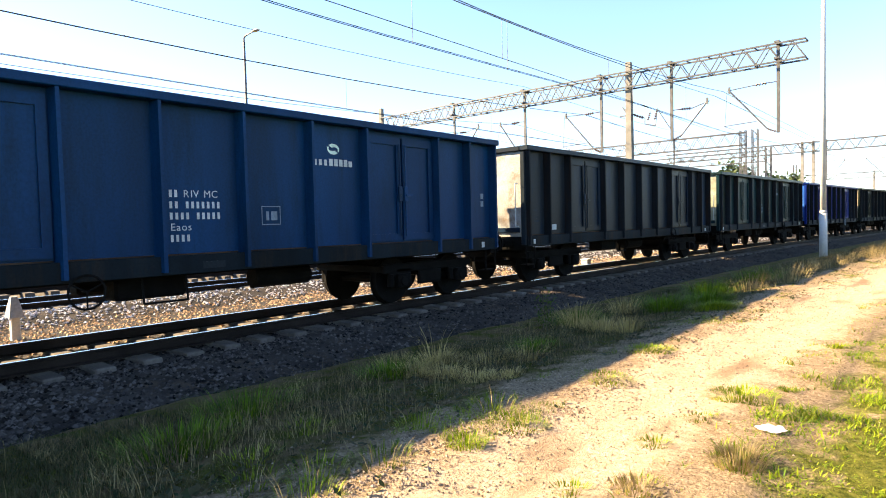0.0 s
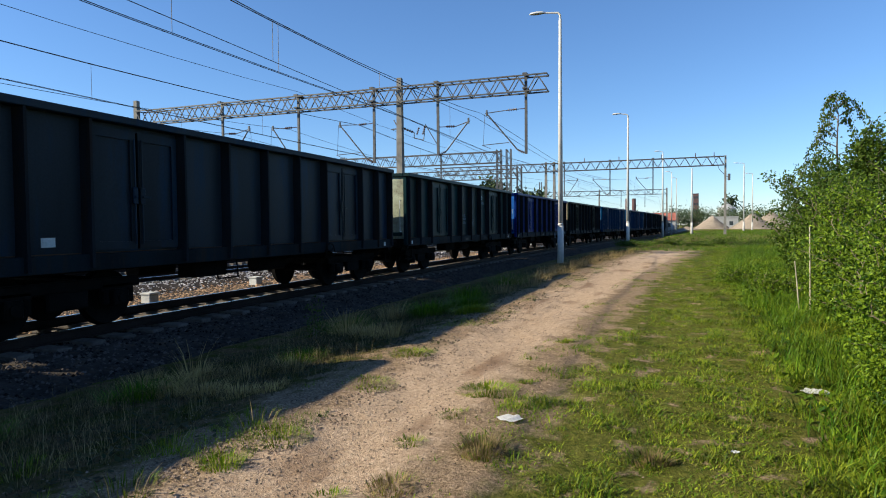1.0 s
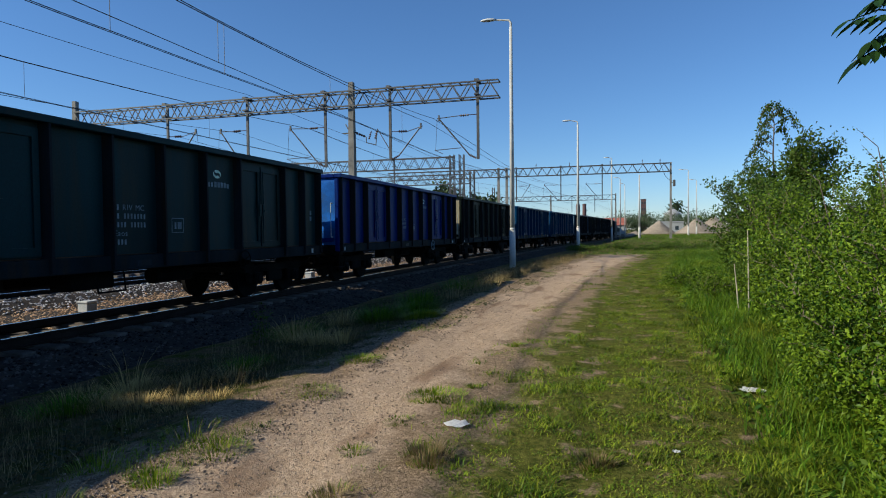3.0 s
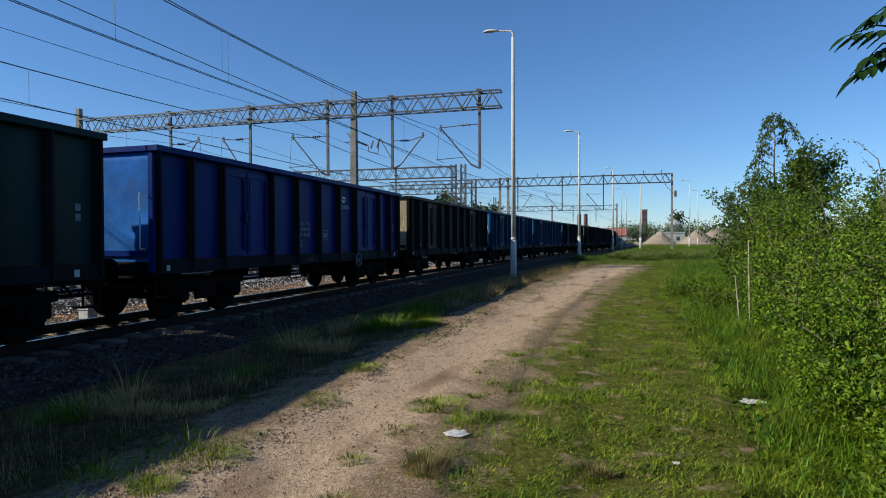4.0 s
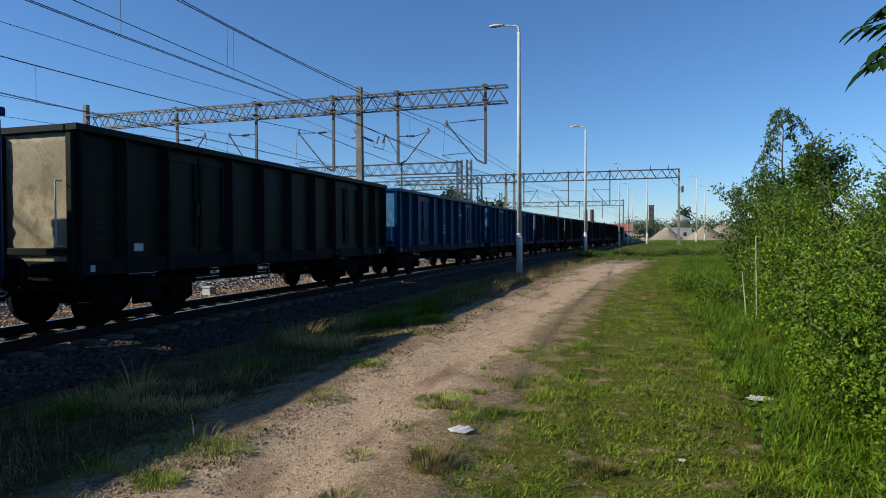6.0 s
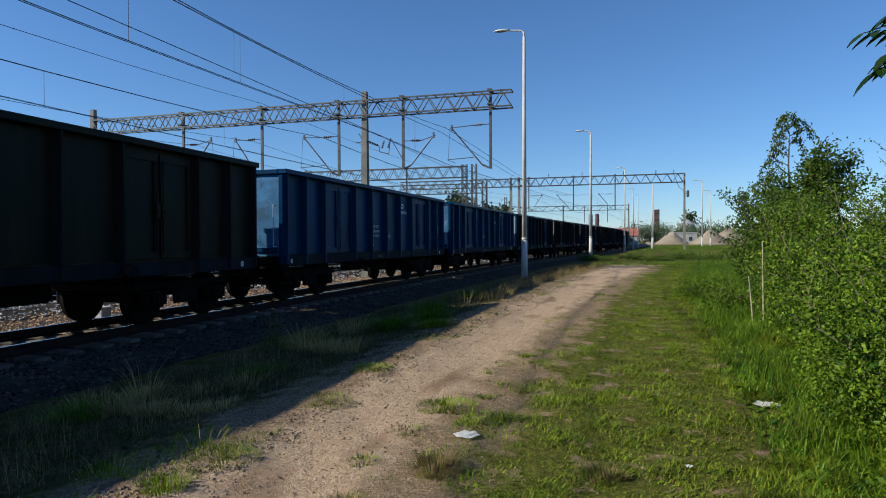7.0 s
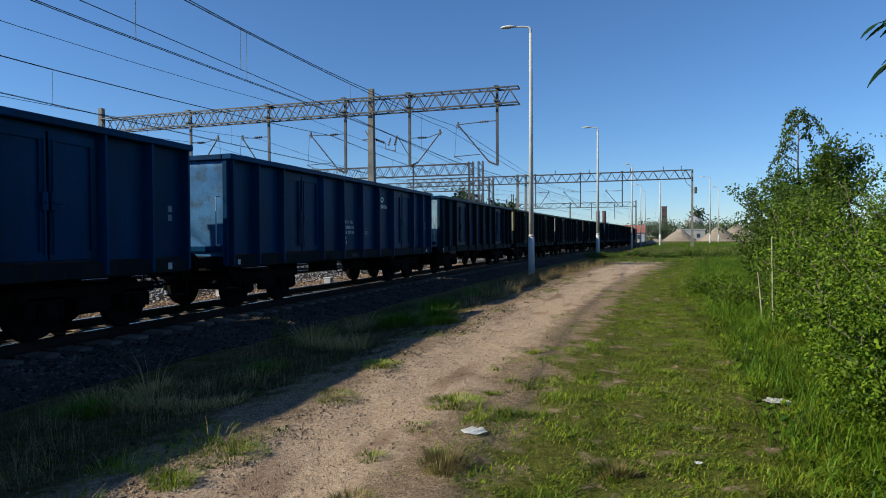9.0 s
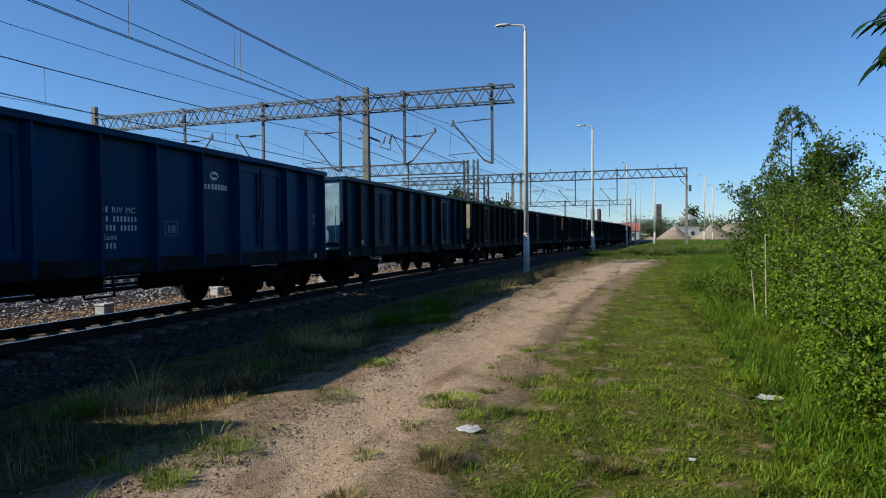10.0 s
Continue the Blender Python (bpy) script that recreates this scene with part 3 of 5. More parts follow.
def build_wagon(paint, label, marks=False, wheel_at=2.5):
    """An open high-sided bogie wagon; its middle stands on the rails at the origin, its length runs along y."""
    P = PAINTS[paint]
    w = empty("open_freight_wagon")
    tagged(w, label, "freight wagon", "wagons of the freight train")
    bm = bmesh.new()
    for x in (-1.15, 1.15):
        box(bm, x - 0.09, x + 0.09, -6.35, 6.35, 0.93, 1.18)
    box(bm, -0.22, 0.22, -6.35, 6.35, 0.86, 1.18)
    for k in range(-5, 6):
        box(bm, -1.3, 1.3, k * 1.2 - 0.06, k * 1.2 + 0.06, 0.98, 1.17)
    for x in (-0.7, 0.7):
        box(bm, x - 0.22, x + 0.22, -1.7, -0.7, 0.62, 0.95, 0.04)
    tube(bm, (0.55, 0.6, 0.74), (0.55, 1.7, 0.74), 0.17, None, 12)
    for y in (-6.3, 6.3):
        box(bm, -1.36, 1.36, y - 0.09, y + 0.09, 0.88, 1.2)
    part("underframe", bm, M_UNDER, w)
    bm = bmesh.new()
    box(bm, -1.26, 1.26, -6.34, 6.34, 1.185, 1.235)
    part("floor", bm, M_INSIDE, w)
    for x in (-1, 1):
        bm = bmesh.new()
        a, c = sorted((x * 1.262, x * 1.30))
        box(bm, a, c, -6.38, 6.38, 1.24, 3.31)
        part("side_wall", bm, P, w)
        bm = bmesh.new()
        a, c = sorted((x * 1.262, x * 1.425))
        box(bm, a, c, -6.395, 6.395, 0.96, 1.22, 0.008)
        part("side_sill", bm, M_SILL, w, "grimed sill under the side wall")
        bm = bmesh.new()
        a, c = sorted((x * 1.25, x * 1.50))
        box(bm, a, c, -6.44, 6.44, 3.305, 3.425, 0.012)
        part("top_rim", bm, P, w)
        g = random.Random(int(x * 3) + 9)
        for p in POSTS:
            y = p - END
            y = max(-6.33, min(6.33, y))
            bm = bmesh.new()
            d = x * (1.48 + g.uniform(-0.006, 0.006))
            lean = g.uniform(-0.012, 0.012)
            q = [bm.verts.new(v) for z, wd, dx in ((1.0, 0.075, 0), (1.5, 0.065, lean), (3.31, 0.06, 0)) for v in ((x * 1.298, y - wd, z), (d + dx, y - wd * 0.35, z), (d + dx, y + wd * 0.4, z), (x * 1.298, y + wd * 0.6, z))]
            for r in (0, 4):
                for k in range(3):
                    bm.faces.new((q[r + k], q[r + k + 1], q[r + k + 5], q[r + k + 4]))
            bm.faces.new(q[0:4][::-1])
            # except on blue wagons, posts carry painted-in shade instead of the wall paint
            part("post", bm, P if paint == "blue" else M_POST_SHADE, w, "" if paint == "blue" else "side post with shade put into its dark colour")
        for a, c in DOORS:
            midd = (a + c) / 2
            for y0, y1, hand in ((a + 0.09, midd - 0.025, 1), (midd + 0.025, c - 0.09, -1)):
                y0, y1 = y0 - END, y1 - END
                bm = bmesh.new()
                o, i_ = x * 1.350, x * 1.314
                xa, xb = sorted((x * 1.301, i_))
                box(bm, xa, xb, y0, y1, 1.27, 3.22)
                xa, xb = sorted((x * 1.301, o))
                for r in ((y0, y0 + 0.11, 1.27, 3.22), (y1 - 0.11, y1, 1.27, 3.22), (y0 + 0.11, y1 - 0.11, 1.27, 1.40), (y0 + 0.11, y1 - 0.11, 3.08, 3.22)):
                    box(bm, xa, xb, r[0], r[1], r[2], r[3])
                leaf = part("door_leaf", bm, P, w)
                ye = y1 - 0.05 if hand == 1 else y0 + 0.05
                bm = bmesh.new()
                tube(bm, (x * 1.376, ye, 1.35), (x * 1.376, ye, 3.1), 0.014, None, 6)
                box(bm, *sorted((x * 1.363, x * 1.40)), ye - 0.05, ye + 0.05, 2.02, 2.30, 0.01)
                box(bm, *sorted((x * 1.366, x * 1.42)), ye - 0.02, ye + 0.14 * hand * -1 + 0.02 if hand == -1 else ye + 0.02, 2.12, 2.16)
                part("door_bolt", bm, P, leaf)
    for y in (-1, 1):
        bm = bmesh.new()
        a, c = sorted((y * 6.342, y * 6.38))
        n = 13
        out = [[bm.verts.new((-1.261 + 2.522 * i / n, y * (6.375 + (0.03 * noise.noise((i * 0.9, j * 0.9, y + len(paint))) if 0 < i < n and 0 < j < n else 0)), 1.2 + 2.1 * j / n)) for i in range(n + 1)] for j in range(n + 1)]
        back = [[bm.verts.new((-1.261 + 2.522 * i, y * 6.33, 1.2 + 2.1 * j)) for i in (0, 1)] for j in (0, 1)]
        for j in range(n):
            for i in range(n):
                bm.faces.new((out[j][i], out[j][i + 1], out[j + 1][i + 1], out[j + 1][i]))
        bm.faces.new((back[0][0], back[0][1], back[1][1], back[1][0]))
        bm.faces.new((*out[n], back[1][1], back[1][0]))
        # the paler copy makes the end read as sunlit beside the sides
        part("end_wall", bm, END_SUNLIT_PAINTS[paint], w, "dented end panel with sunlight put into its paint", True)
        bm = bmesh.new()
        a, c = sorted((y * 6.30, y * 6.45))
        box(bm, -1.248, 1.248, a, c, 3.305, 3.42, 0.012)
        part("top_rim", bm, P, w)
        for x in (-1.33, -0.15, 1.33):
            bm = bmesh.new()
            a, c = sorted((y * 6.381, y * 6.455))
            box(bm, x - 0.06, x + 0.06, a, c, 1.0, 3.27, 0.01)
            part("end_post", bm, P, w)
        bm = bmesh.new()
        a, c = sorted((y * 6.381, y * 6.43))
        box(bm, -1.2, 1.2, a, c, 1.30, 1.42, 0.01)
        part("end_rib", bm, P, w)
        for x in (-0.875, 0.875):
            bm = bmesh.new()
            tube(bm, (x, y * 6.38, 1.06), (x, y * 6.72, 1.06), 0.13, 0.11, 12)
            tube(bm, (x, y * 6.70, 1.06), (x, y * 6.97, 1.06), 0.085, None, 12)
            tube(bm, (x, y * 6.96, 1.06), (x, y * 7.0, 1.06), 0.22, 0.23, 18)
            part("buffer", bm, M_UNDER, w)
        bm = bmesh.new()
        chain(bm, [(0, y * 6.4, 1.04), (0, y * 6.7, 1.02), (0, y * 6.95, 0.92)], (0.05, 0.05, 0.035))
        part("coupling", bm, M_UNDER, w)
        bm = bmesh.new()
        chain(bm, [(0.4, y * 6.4, 0.9), (0.4, y * 6.6, 0.75), (0.3, y * 6.8, 0.6), (0.1, y * 6.98, 0.62)], (0.025,) * 4)
        part("brake_hose", bm, M_UNDER, w)
        for x in (-1, 1):
            bm = bmesh.new()
            px, py = x * 1.36, y * 6.2
            chain(bm, [(px, py - 0.18, 0.95), (px, py - 0.18, 0.5), (px, py + 0.18, 0.5), (px, py + 0.18, 0.95)], (0.018,) * 4)
            box(bm, *sorted((px, px - x * 0.22)), py - 0.18, py + 0.18, 0.485, 0.51)
            part("footstep", bm, M_UNDER, w)
            bm = bmesh.new()
            chain(bm, [(x * 1.2, y * 6.46, 1.45), (x * 1.2, y * 6.58, 1.45), (x * 1.2, y * 6.58, 2.5), (x * 1.2, y * 6.46, 2.5)], (0.013,) * 4)
            part("grab_rail", bm, M_LETTER if x > 0 else M_UNDER, w)
    for at in (-4.5, 4.5):
        build_bogie(w, at)
    bm = bmesh.new()
    zw = 0.98 if wheel_at > 0 else 0.84
    for k in range(20):
        a0, a1 = k * math.tau / 20, (k + 1) * math.tau / 20
        tube(bm, (1.5, wheel_at + 0.21 * math.cos(a0), zw + 0.21 * math.sin(a0)), (1.5, wheel_at + 0.21 * math.cos(a1), zw + 0.21 * math.sin(a1)), 0.016, None, 5, False)
    for k in range(3):
        q = 0.5 + k * math.tau / 3
        tube(bm, (1.5, wheel_at, zw), (1.5, wheel_at + 0.21 * math.cos(q), zw + 0.21 * math.sin(q)), 0.011, None, 5)
    tube(bm, (1.36, wheel_at, zw), (1.51, wheel_at, zw), 0.02, None, 6)
    part("brake_wheel", bm, M_FADED if paint == "bright_blue" else M_UNDER, w, "spoked steel hand brake wheel")
    bm = bmesh.new()
    chain(bm, [(1.30, -1.5, 0.95), (1.34, -1.5, 0.60), (1.34, -0.9, 0.60), (1.30, -0.9, 0.95)], (0.016,) * 4)
    part("shunter_step", bm, M_UNDER, w)
    if marks:
        y0, ink = 5.31 - END, M_LETTER if paint == "blue" else M_FADED
        for k, (ch, wide) in enumerate((("RIV MC", 0.13), ("", 0.79), ("", 0.80), ("Eaos", 0.0), ("", 0.32))):
            z = 2.03 - k * 0.155
            if k == 0:
                bars([(y0, z, 0.04, 0.10), (y0 + 0.075, z, 0.04, 0.10)], ink, w)
                lettering(ch, 0.145, ink, w, y0 + 0.2, z)
            elif ch:
                lettering(ch, 0.145, ink, w, y0, z)
            else:
                n = int(wide / 0.078)
                bars([(y0 + j * 0.078, z, 0.038, 0.095) for j in range(n) if j != (2 if k < 2 else 4)], ink, w)
        bars([(6.75 - END, 1.62, 0.34, 0.012), (6.75 - END, 1.90, 0.34, 0.012), (6.75 - END, 1.62, 0.012, 0.29), (7.08 - END, 1.62, 0.012, 0.29), (6.83 - END, 1.69, 0.05, 0.14), (6.92 - END, 1.69, 0.11, 0.14)], M_FADED, w, "inspection_mark")
        logo(w, 8.2 - END, 2.90, 0.78, ink)
        bars([(12.35 - END, 1.93, 0.10, 0.12), (12.35 - END, 2.10, 0.10, 0.12)], M_FADED, w)
        bars([(5.7 - END, 1.02, 0.34, 0.10)], PAINTS["grey"], w, "maker_plate", x=1.426)
    else:
        bars([(0.45 - END, 1.55 + 0.09 * k, 0.26, 0.05) for k in range(4)], PAINTS["grey"], w, "faded_mark")
        bars([(1.3 - END, 1.34, 0.22, 0.14)], M_LETTER, w, "label_plate", "small pale label plate")
    bars([(0.25 - END, 1.02, 0.09, 0.11)], M_LETTER, w, "sill_mark", x=1.427)
    bars([(12.2 - END, 1.02, 0.1, 0.12)], M_LETTER, w, "sill_mark", x=1.427)
    return w


KINDS = {
    "blue_marked": build_wagon("blue", "dirty blue open freight wagon with white stencilled lettering, moving", True, -2.24),
    "grey": build_wagon("grey", "weathered grey open freight wagon with rusty doors, moving"),
    "green_marked": build_wagon("green", "dull blue-green open freight wagon with faded lettering, moving", True),
    "bright": build_wagon("bright_blue", "freshly painted bright blue open freight wagon, moving", True),
    "olive": build_wagon("olive", "faded olive-brown open freight wagon, moving"),
    "steel": build_wagon("steel_blue", "faded steel-blue open freight wagon with dented end, moving"),
}
ORDER = ["steel", "blue_marked", "grey", "green_marked", "bright", "olive", "blue_marked", "blue_marked", "steel", "olive", "grey", "olive", "steel", "grey", "olive", "grey", "steel", "olive", "grey", "steel", "olive", "grey"]
WAGONS = []
used = set()
for k, kind in enumerate(ORDER):
    w = KINDS[kind] if kind not in used else copy_thing(KINDS[kind], Matrix())
    used.add(kind)
    WAGONS.append((k - 1, w))
WAGON_STEP = 14.04
# seconds and the place of the first wagon's leading corner along the line
RUN_T = np.array([0, 0.5, 1, 3.5, 4.5, 5.5, 7.5, 9, 10])
RUN_S = np.array([-1.36, -5.34, -9.04, -28.46, -36.38, -44.27, -60.54, -72.96, -81.30])
RUN = np.polyfit(RUN_T, RUN_S, 3)


def train_s(t):
    return float(np.polyval(RUN, t))


def wagon_pose(n, t):
    s = train_s(t) + WAGON_STEP * n + END
    a, h = track(s - 4.5)
    b, _ = track(s + 4.5)
    m = (a + b) / 2
    return pose(m.x, m.y, 0, 0, 0, -math.degrees(math.atan2(b.x - a.x, b.y - a.y)))



# ---- overhead line equipment ----
def truss(g, x0, x1, y, zb, zt, depth, pitch, material, size=0.07):
    """A box truss beam: four chords and zigzag lacing on each face."""
    for yy in (y - depth / 2, y + depth / 2):
        for z in (zb, zt):
            bm = bmesh.new()
            bar(bm, (x0, yy, z), (x1, yy, z), size)
            part("chord", bm, material, g)
        n = int(abs(x1 - x0) / pitch)
        for k in range(n):
            a, b = x0 + (x1 - x0) * k / n, x0 + (x1 - x0) * (k + 1) / n
            bm = bmesh.new()
            bar(bm, (a, yy, zb if k % 2 else zt), (b, yy, zt if k % 2 else zb), size * 0.6)
            part("lacing_bar", bm, material, g)
    bm = bmesh.new()
    n = int(abs(x1 - x0) / (pitch * 2))
    for k in range(n + 1):
        a = x0 + (x1 - x0) * k / n
        for z in (zb, zt):
            bar(bm, (a, y - depth / 2, z), (a, y + depth / 2, z), size * 0.6)
    tagged(part("cross_tie", bm, material, g), kind="stuff")


def insulator(bm, p, q):
    p, q = Vector(p), Vector(q)
    for k in range(4):
        a = p + (q - p) * (0.1 + 0.22 * k)
        tube(bm, a, a + (q - p) * 0.10, 0.075, 0.05, 8)
    tube(bm, p, q, 0.022, None, 6)


def drop_post(g, x, y, z0, z1, r=0.065):
    bm = bmesh.new()
    bar(bm, (x, y, z0), (x, y, z1), r * 2, r * 1.6)
    box(bm, x - 0.11, x + 0.11, y - 0.36, y + 0.36, z1 - 0.76, z1 - 0.68)
    box(bm, x - 0.11, x + 0.11, y - 0.34, y + 0.34, z1 - 0.04, z1 + 0.05)
    return part("drop_post", bm, M_GALV, g)


def cantilever(g, x, y, tip, zlow, ztip, ztie, steady=True):
    """A raking tube from the foot of a drop post up to the wire, a tie with an insulator, and a steady arm."""
    bm = bmesh.new()
    d = 1 if tip > x else -1
    tube(bm, (x + d * 0.45, y, zlow + 0.22), (tip - d * 0.1, y, ztip), 0.038, None, 8)
    bar(bm, (tip - d * 0.1, y, ztip - 0.12), (tip - d * 0.1, y, ztip + 0.18), 0.08)
    tube(bm, (x + d * 1.0, y, ztie - 0.02), (tip, y, ztip + 0.02), 0.022, None, 6)
    if steady:
        tube(bm, (x + d * 0.9, y, zlow + 0.62), (tip + d * 0.15, y, zlow + 0.55), 0.02, None, 6)
        tube(bm, (tip + d * 0.15, y, zlow + 0.55), (tip - d * 0.3, y, zlow + 0.35), 0.016, None, 6)
        tube(bm, (tip + d * 0.1, y, zlow + 0.55), (tip, y, ztip), 0.01, None, 5)
    arm = part("cantilever_arm", bm, M_STEEL_DARK, g)
    bm = bmesh.new()
    insulator(bm, (x + d * 0.08, y, zlow + 0.05), (x + d * 0.48, y, zlow + 0.24))
    part("insulator", bm, M_INSUL, arm)
    bm = bmesh.new()
    insulator(bm, (x + d * 0.45, y, ztie), (x + d * 1.0, y, ztie - 0.02))
    tube(bm, (x, y, ztie), (x + d * 0.5, y, ztie), 0.02, None, 6)
    part("insulator", bm, M_INSUL, arm)


def mast(g, x, y, z, w0=0.42, w1=0.26):
    bm = bmesh.new()
    q = []
    for zz, w in ((-0.6, w0), (0.0, w0), (z, w1)):
        q.append([bm.verts.new((x + i * w / 2, y + j * w / 2, zz)) for i, j in ((-1, -1), (1, -1), (1, 1), (-1, 1))])
    for a, b in zip(q, q[1:]):
        for k in range(4):
            bm.faces.new((a[k], a[(k + 1) % 4], b[(k + 1) % 4], b[k]))
    bm.faces.new(q[-1])
    return part("mast", bm, M_MAST, g)


def lattice_mast(g, x, y, z, w=0.45):
    for i in (-1, 1):
        for j in (-1, 1):
            bm = bmesh.new()
            bar(bm, (x + i * w / 2, y + j * w / 2, -0.5), (x + i * w / 2, y + j * w / 2, z), 0.08)
            part("mast_leg", bm, M_GALV, g)
    bm = bmesh.new()
    n = int(z / 0.6)
    for k in range(n):
        s = 1 if k % 2 else -1
        for j in (-1, 1):
            bar(bm, (x - s * w / 2, y + j * w / 2, k * z / n), (x + s * w / 2, y + j * w / 2, (k + 1) * z / n), 0.04)
    tagged(part("mast_lacing", bm, M_GALV, g), kind="stuff")


g1 = tagged(empty("catenary_gantry"), "rusty galvanised lattice gantry spanning the tracks on a concrete mast", "gantry", "catenary gantries")
truss(g1, -32.0, -5.45, 31.0, 8.42, 9.22, 0.6, 0.5, M_GALV)
mast(g1, -13.58, 31.0, 9.75)
mast(g1, -32.2, 31.0, 9.95)
for x, z0 in ((-25.42, 5.4), (-20.02, 5.4), (-15.15, 5.2), (-11.36, 5.45), (-6.57, 5.3)):
    drop_post(g1, x, 31.0, z0, 9.3)
cantilever(g1, -6.57, 31.0, -8.75, 5.3, 7.48, 7.6)
cantilever(g1, -11.36, 31.0, -9.55, 5.42, 7.15, 6.95, False)
cantilever(g1, -15.15, 31.0, -17.4, 5.2, 7.42, 7.4)
cantilever(g1, -20.02, 31.0, -21.9, 5.4, 7.5, 7.5)
cantilever(g1, -25.42, 31.0, -23.4, 5.4, 7.6, 7.4)
# switch gear on the mast
bm = bmesh.new()
insulator(bm, (-13.35, 31, 7.0), (-12.75, 31, 6.75))
insulator(bm, (-12.6, 31, 6.6), (-12.45, 31, 7.05))
insulator(bm, (-12.25, 31, 6.6), (-12.1, 31, 7.1))
part("switch_insulator", bm, M_INSUL, g1)
bm = bmesh.new()
bar(bm, (-14.1, 31, 7.0), (-13.3, 31, 7.02), 0.06)
chain(bm, [(-12.75, 31, 6.75), (-12.75, 31, 6.45), (-12.2, 31, 6.3), (-12.1, 31, 7.15), (-11.4, 31, 6.0)], (0.025,) * 5)
bar(bm, (-13.95, 31, 7.5), (-13.6, 31, 6.9), 0.05)
part("switch_bracket", bm, M_STEEL_DARK, g1)

g2 = tagged(empty("catenary_gantry"), "long galvanised lattice gantry on concrete masts over the curving tracks", "gantry", "catenary gantries")
truss(g2, -30.0, 7.1, 81.0, 8.75, 9.8, 0.6, 0.62, M_GALV, 0.09)
for x in (-13.3, -14.4):
    mast(g2, x, 81.0, 10.0)
mast(g2, 7.25, 81.0, 9.9, 0.3, 0.2)
for x in (-9.4, -5.1, 0.0, 3.9, 6.0):
    bm = bmesh.new()
    insulator(bm, (x, 81, 9.85), (x, 81, 10.35))
    part("insulator", bm, M_INSUL, g2)
for x, tip in ((-6.2, -8.4), (-1.0, -3.1), (-12.0, -10.2)):
    drop_post(g2, x, 81.0, 5.4, 9.9)
    cantilever(g2, x, 81.0, tip, 5.4, 7.5, 7.5)
bm = bmesh.new()
box(bm, 7.5, 7.8, 80.85, 81.15, 6.9, 7.7, 0.05)
chain(bm, [(6.0, 81, 9.8), (6.6, 81, 8.2), (7.5, 81, 7.3)], (0.03,) * 3)
part("transformer_box", bm, M_STEEL_DARK, g2)

g3 = tagged(empty("catenary_gantry"), "older lattice gantry with crossed lattice legs beyond the wagons", "gantry", "catenary gantries")
truss(g3, -34.0, -15.2, 60.0, 8.0, 9.1, 0.6, 0.6, M_GALV, 0.08)
for x in (-15.4, -14.4, -33.0):
    lattice_mast(g3, x, 60.0, 9.3)
truss(g3, -34.0, -14.2, 63.0, 6.6, 7.6, 0.5, 0.6, M_GALV, 0.07)
lattice_mast(g3, -14.0, 63.0, 7.9)
drop_post(g3, -21.6, 60.0, 5.0, 9.1)
cantilever(g3, -21.6, 60.0, -19.8, 5.0, 7.0, 7.0)

g4 = tagged(empty("catenary_gantry"), "distant lattice gantry over the tracks", "gantry", "catenary gantries")
truss(g4, -30.0, 1.0, 135.0, 8.0, 9.0, 0.6, 1.0, M_GALV, 0.09)
for x in (1.1, -12.5, -30):
    mast(g4, x, 135.0, 9.3)
for x in (-8.0, -3.2):
    drop_post(g4, x, 135.0, 5.4, 9.0)
for x, y, z in ((-20.5, 110.0, 9.5), (-26.0, 108.0, 9.0), (-24.0, 95.0, 8.6)):
    m_ = tagged(empty("catenary_mast"), "single lattice mast between the far tracks", "mast", "catenary masts")
    lattice_mast(m_, x, y, z, 0.4)


def wire(o, name, pts, r):
    v, f, n = [], [], 5
    pts = [Vector(p) for p in pts]
    for i, p in enumerate(pts):
        d = (pts[min(i + 1, len(pts) - 1)] - pts[max(i - 1, 0)]).normalized()
        a = d.cross(Vector((0, 0, 1))) if abs(d.z) < 0.9 else Vector((1, 0, 0))
        a.normalize()
        b = a.cross(d)
        v += [tuple(p + (a * math.cos(k * math.tau / n) + b * math.sin(k * math.tau / n)) * r) for k in range(n)]
        if i:
            f += [((i - 1) * n + k, (i - 1) * n + (k + 1) % n, i * n + (k + 1) % n, i * n + k) for k in range(n)]
    return raw(name, v, f, M_WIRE, o)


SUP = [-69, -19, 31, 81, 131, 181, 231]


def catenary(u, label, supports, z_contact, z_top, sag, droppers=True, twin=0.0):
    """Contact wire and sagging messenger wire over the line at u right of our track's middle, with droppers."""
    o = tagged(empty("overhead_line"), label, "overhead line", "overhead lines")
    con, mes = [], []
    for a, b in zip(supports, supports[1:]):
        for k in range(12):
            f = k / 12
            s = a + (b - a) * f
            h = z_top - 4 * sag * f * (1 - f)
            con.append(track(s, u, z_contact)[0])
            mes.append(track(s, u, h)[0])
            if droppers and k in (2, 5, 8, 10) and s < 90:
                wire(o, "dropper", [track(s, u, z_contact)[0], track(s, u, h)[0]], 0.006)
    wire(o, "contact_wire", con, 0.009)
    wire(o, "messenger_wire", mes, 0.011)
    if twin:
        wire(o, "contact_wire", [p + Vector((twin, 0, -0.05)) for p in con], 0.009)
        wire(o, "messenger_wire", [p + Vector((twin, 0, -0.02)) for p in mes], 0.010)


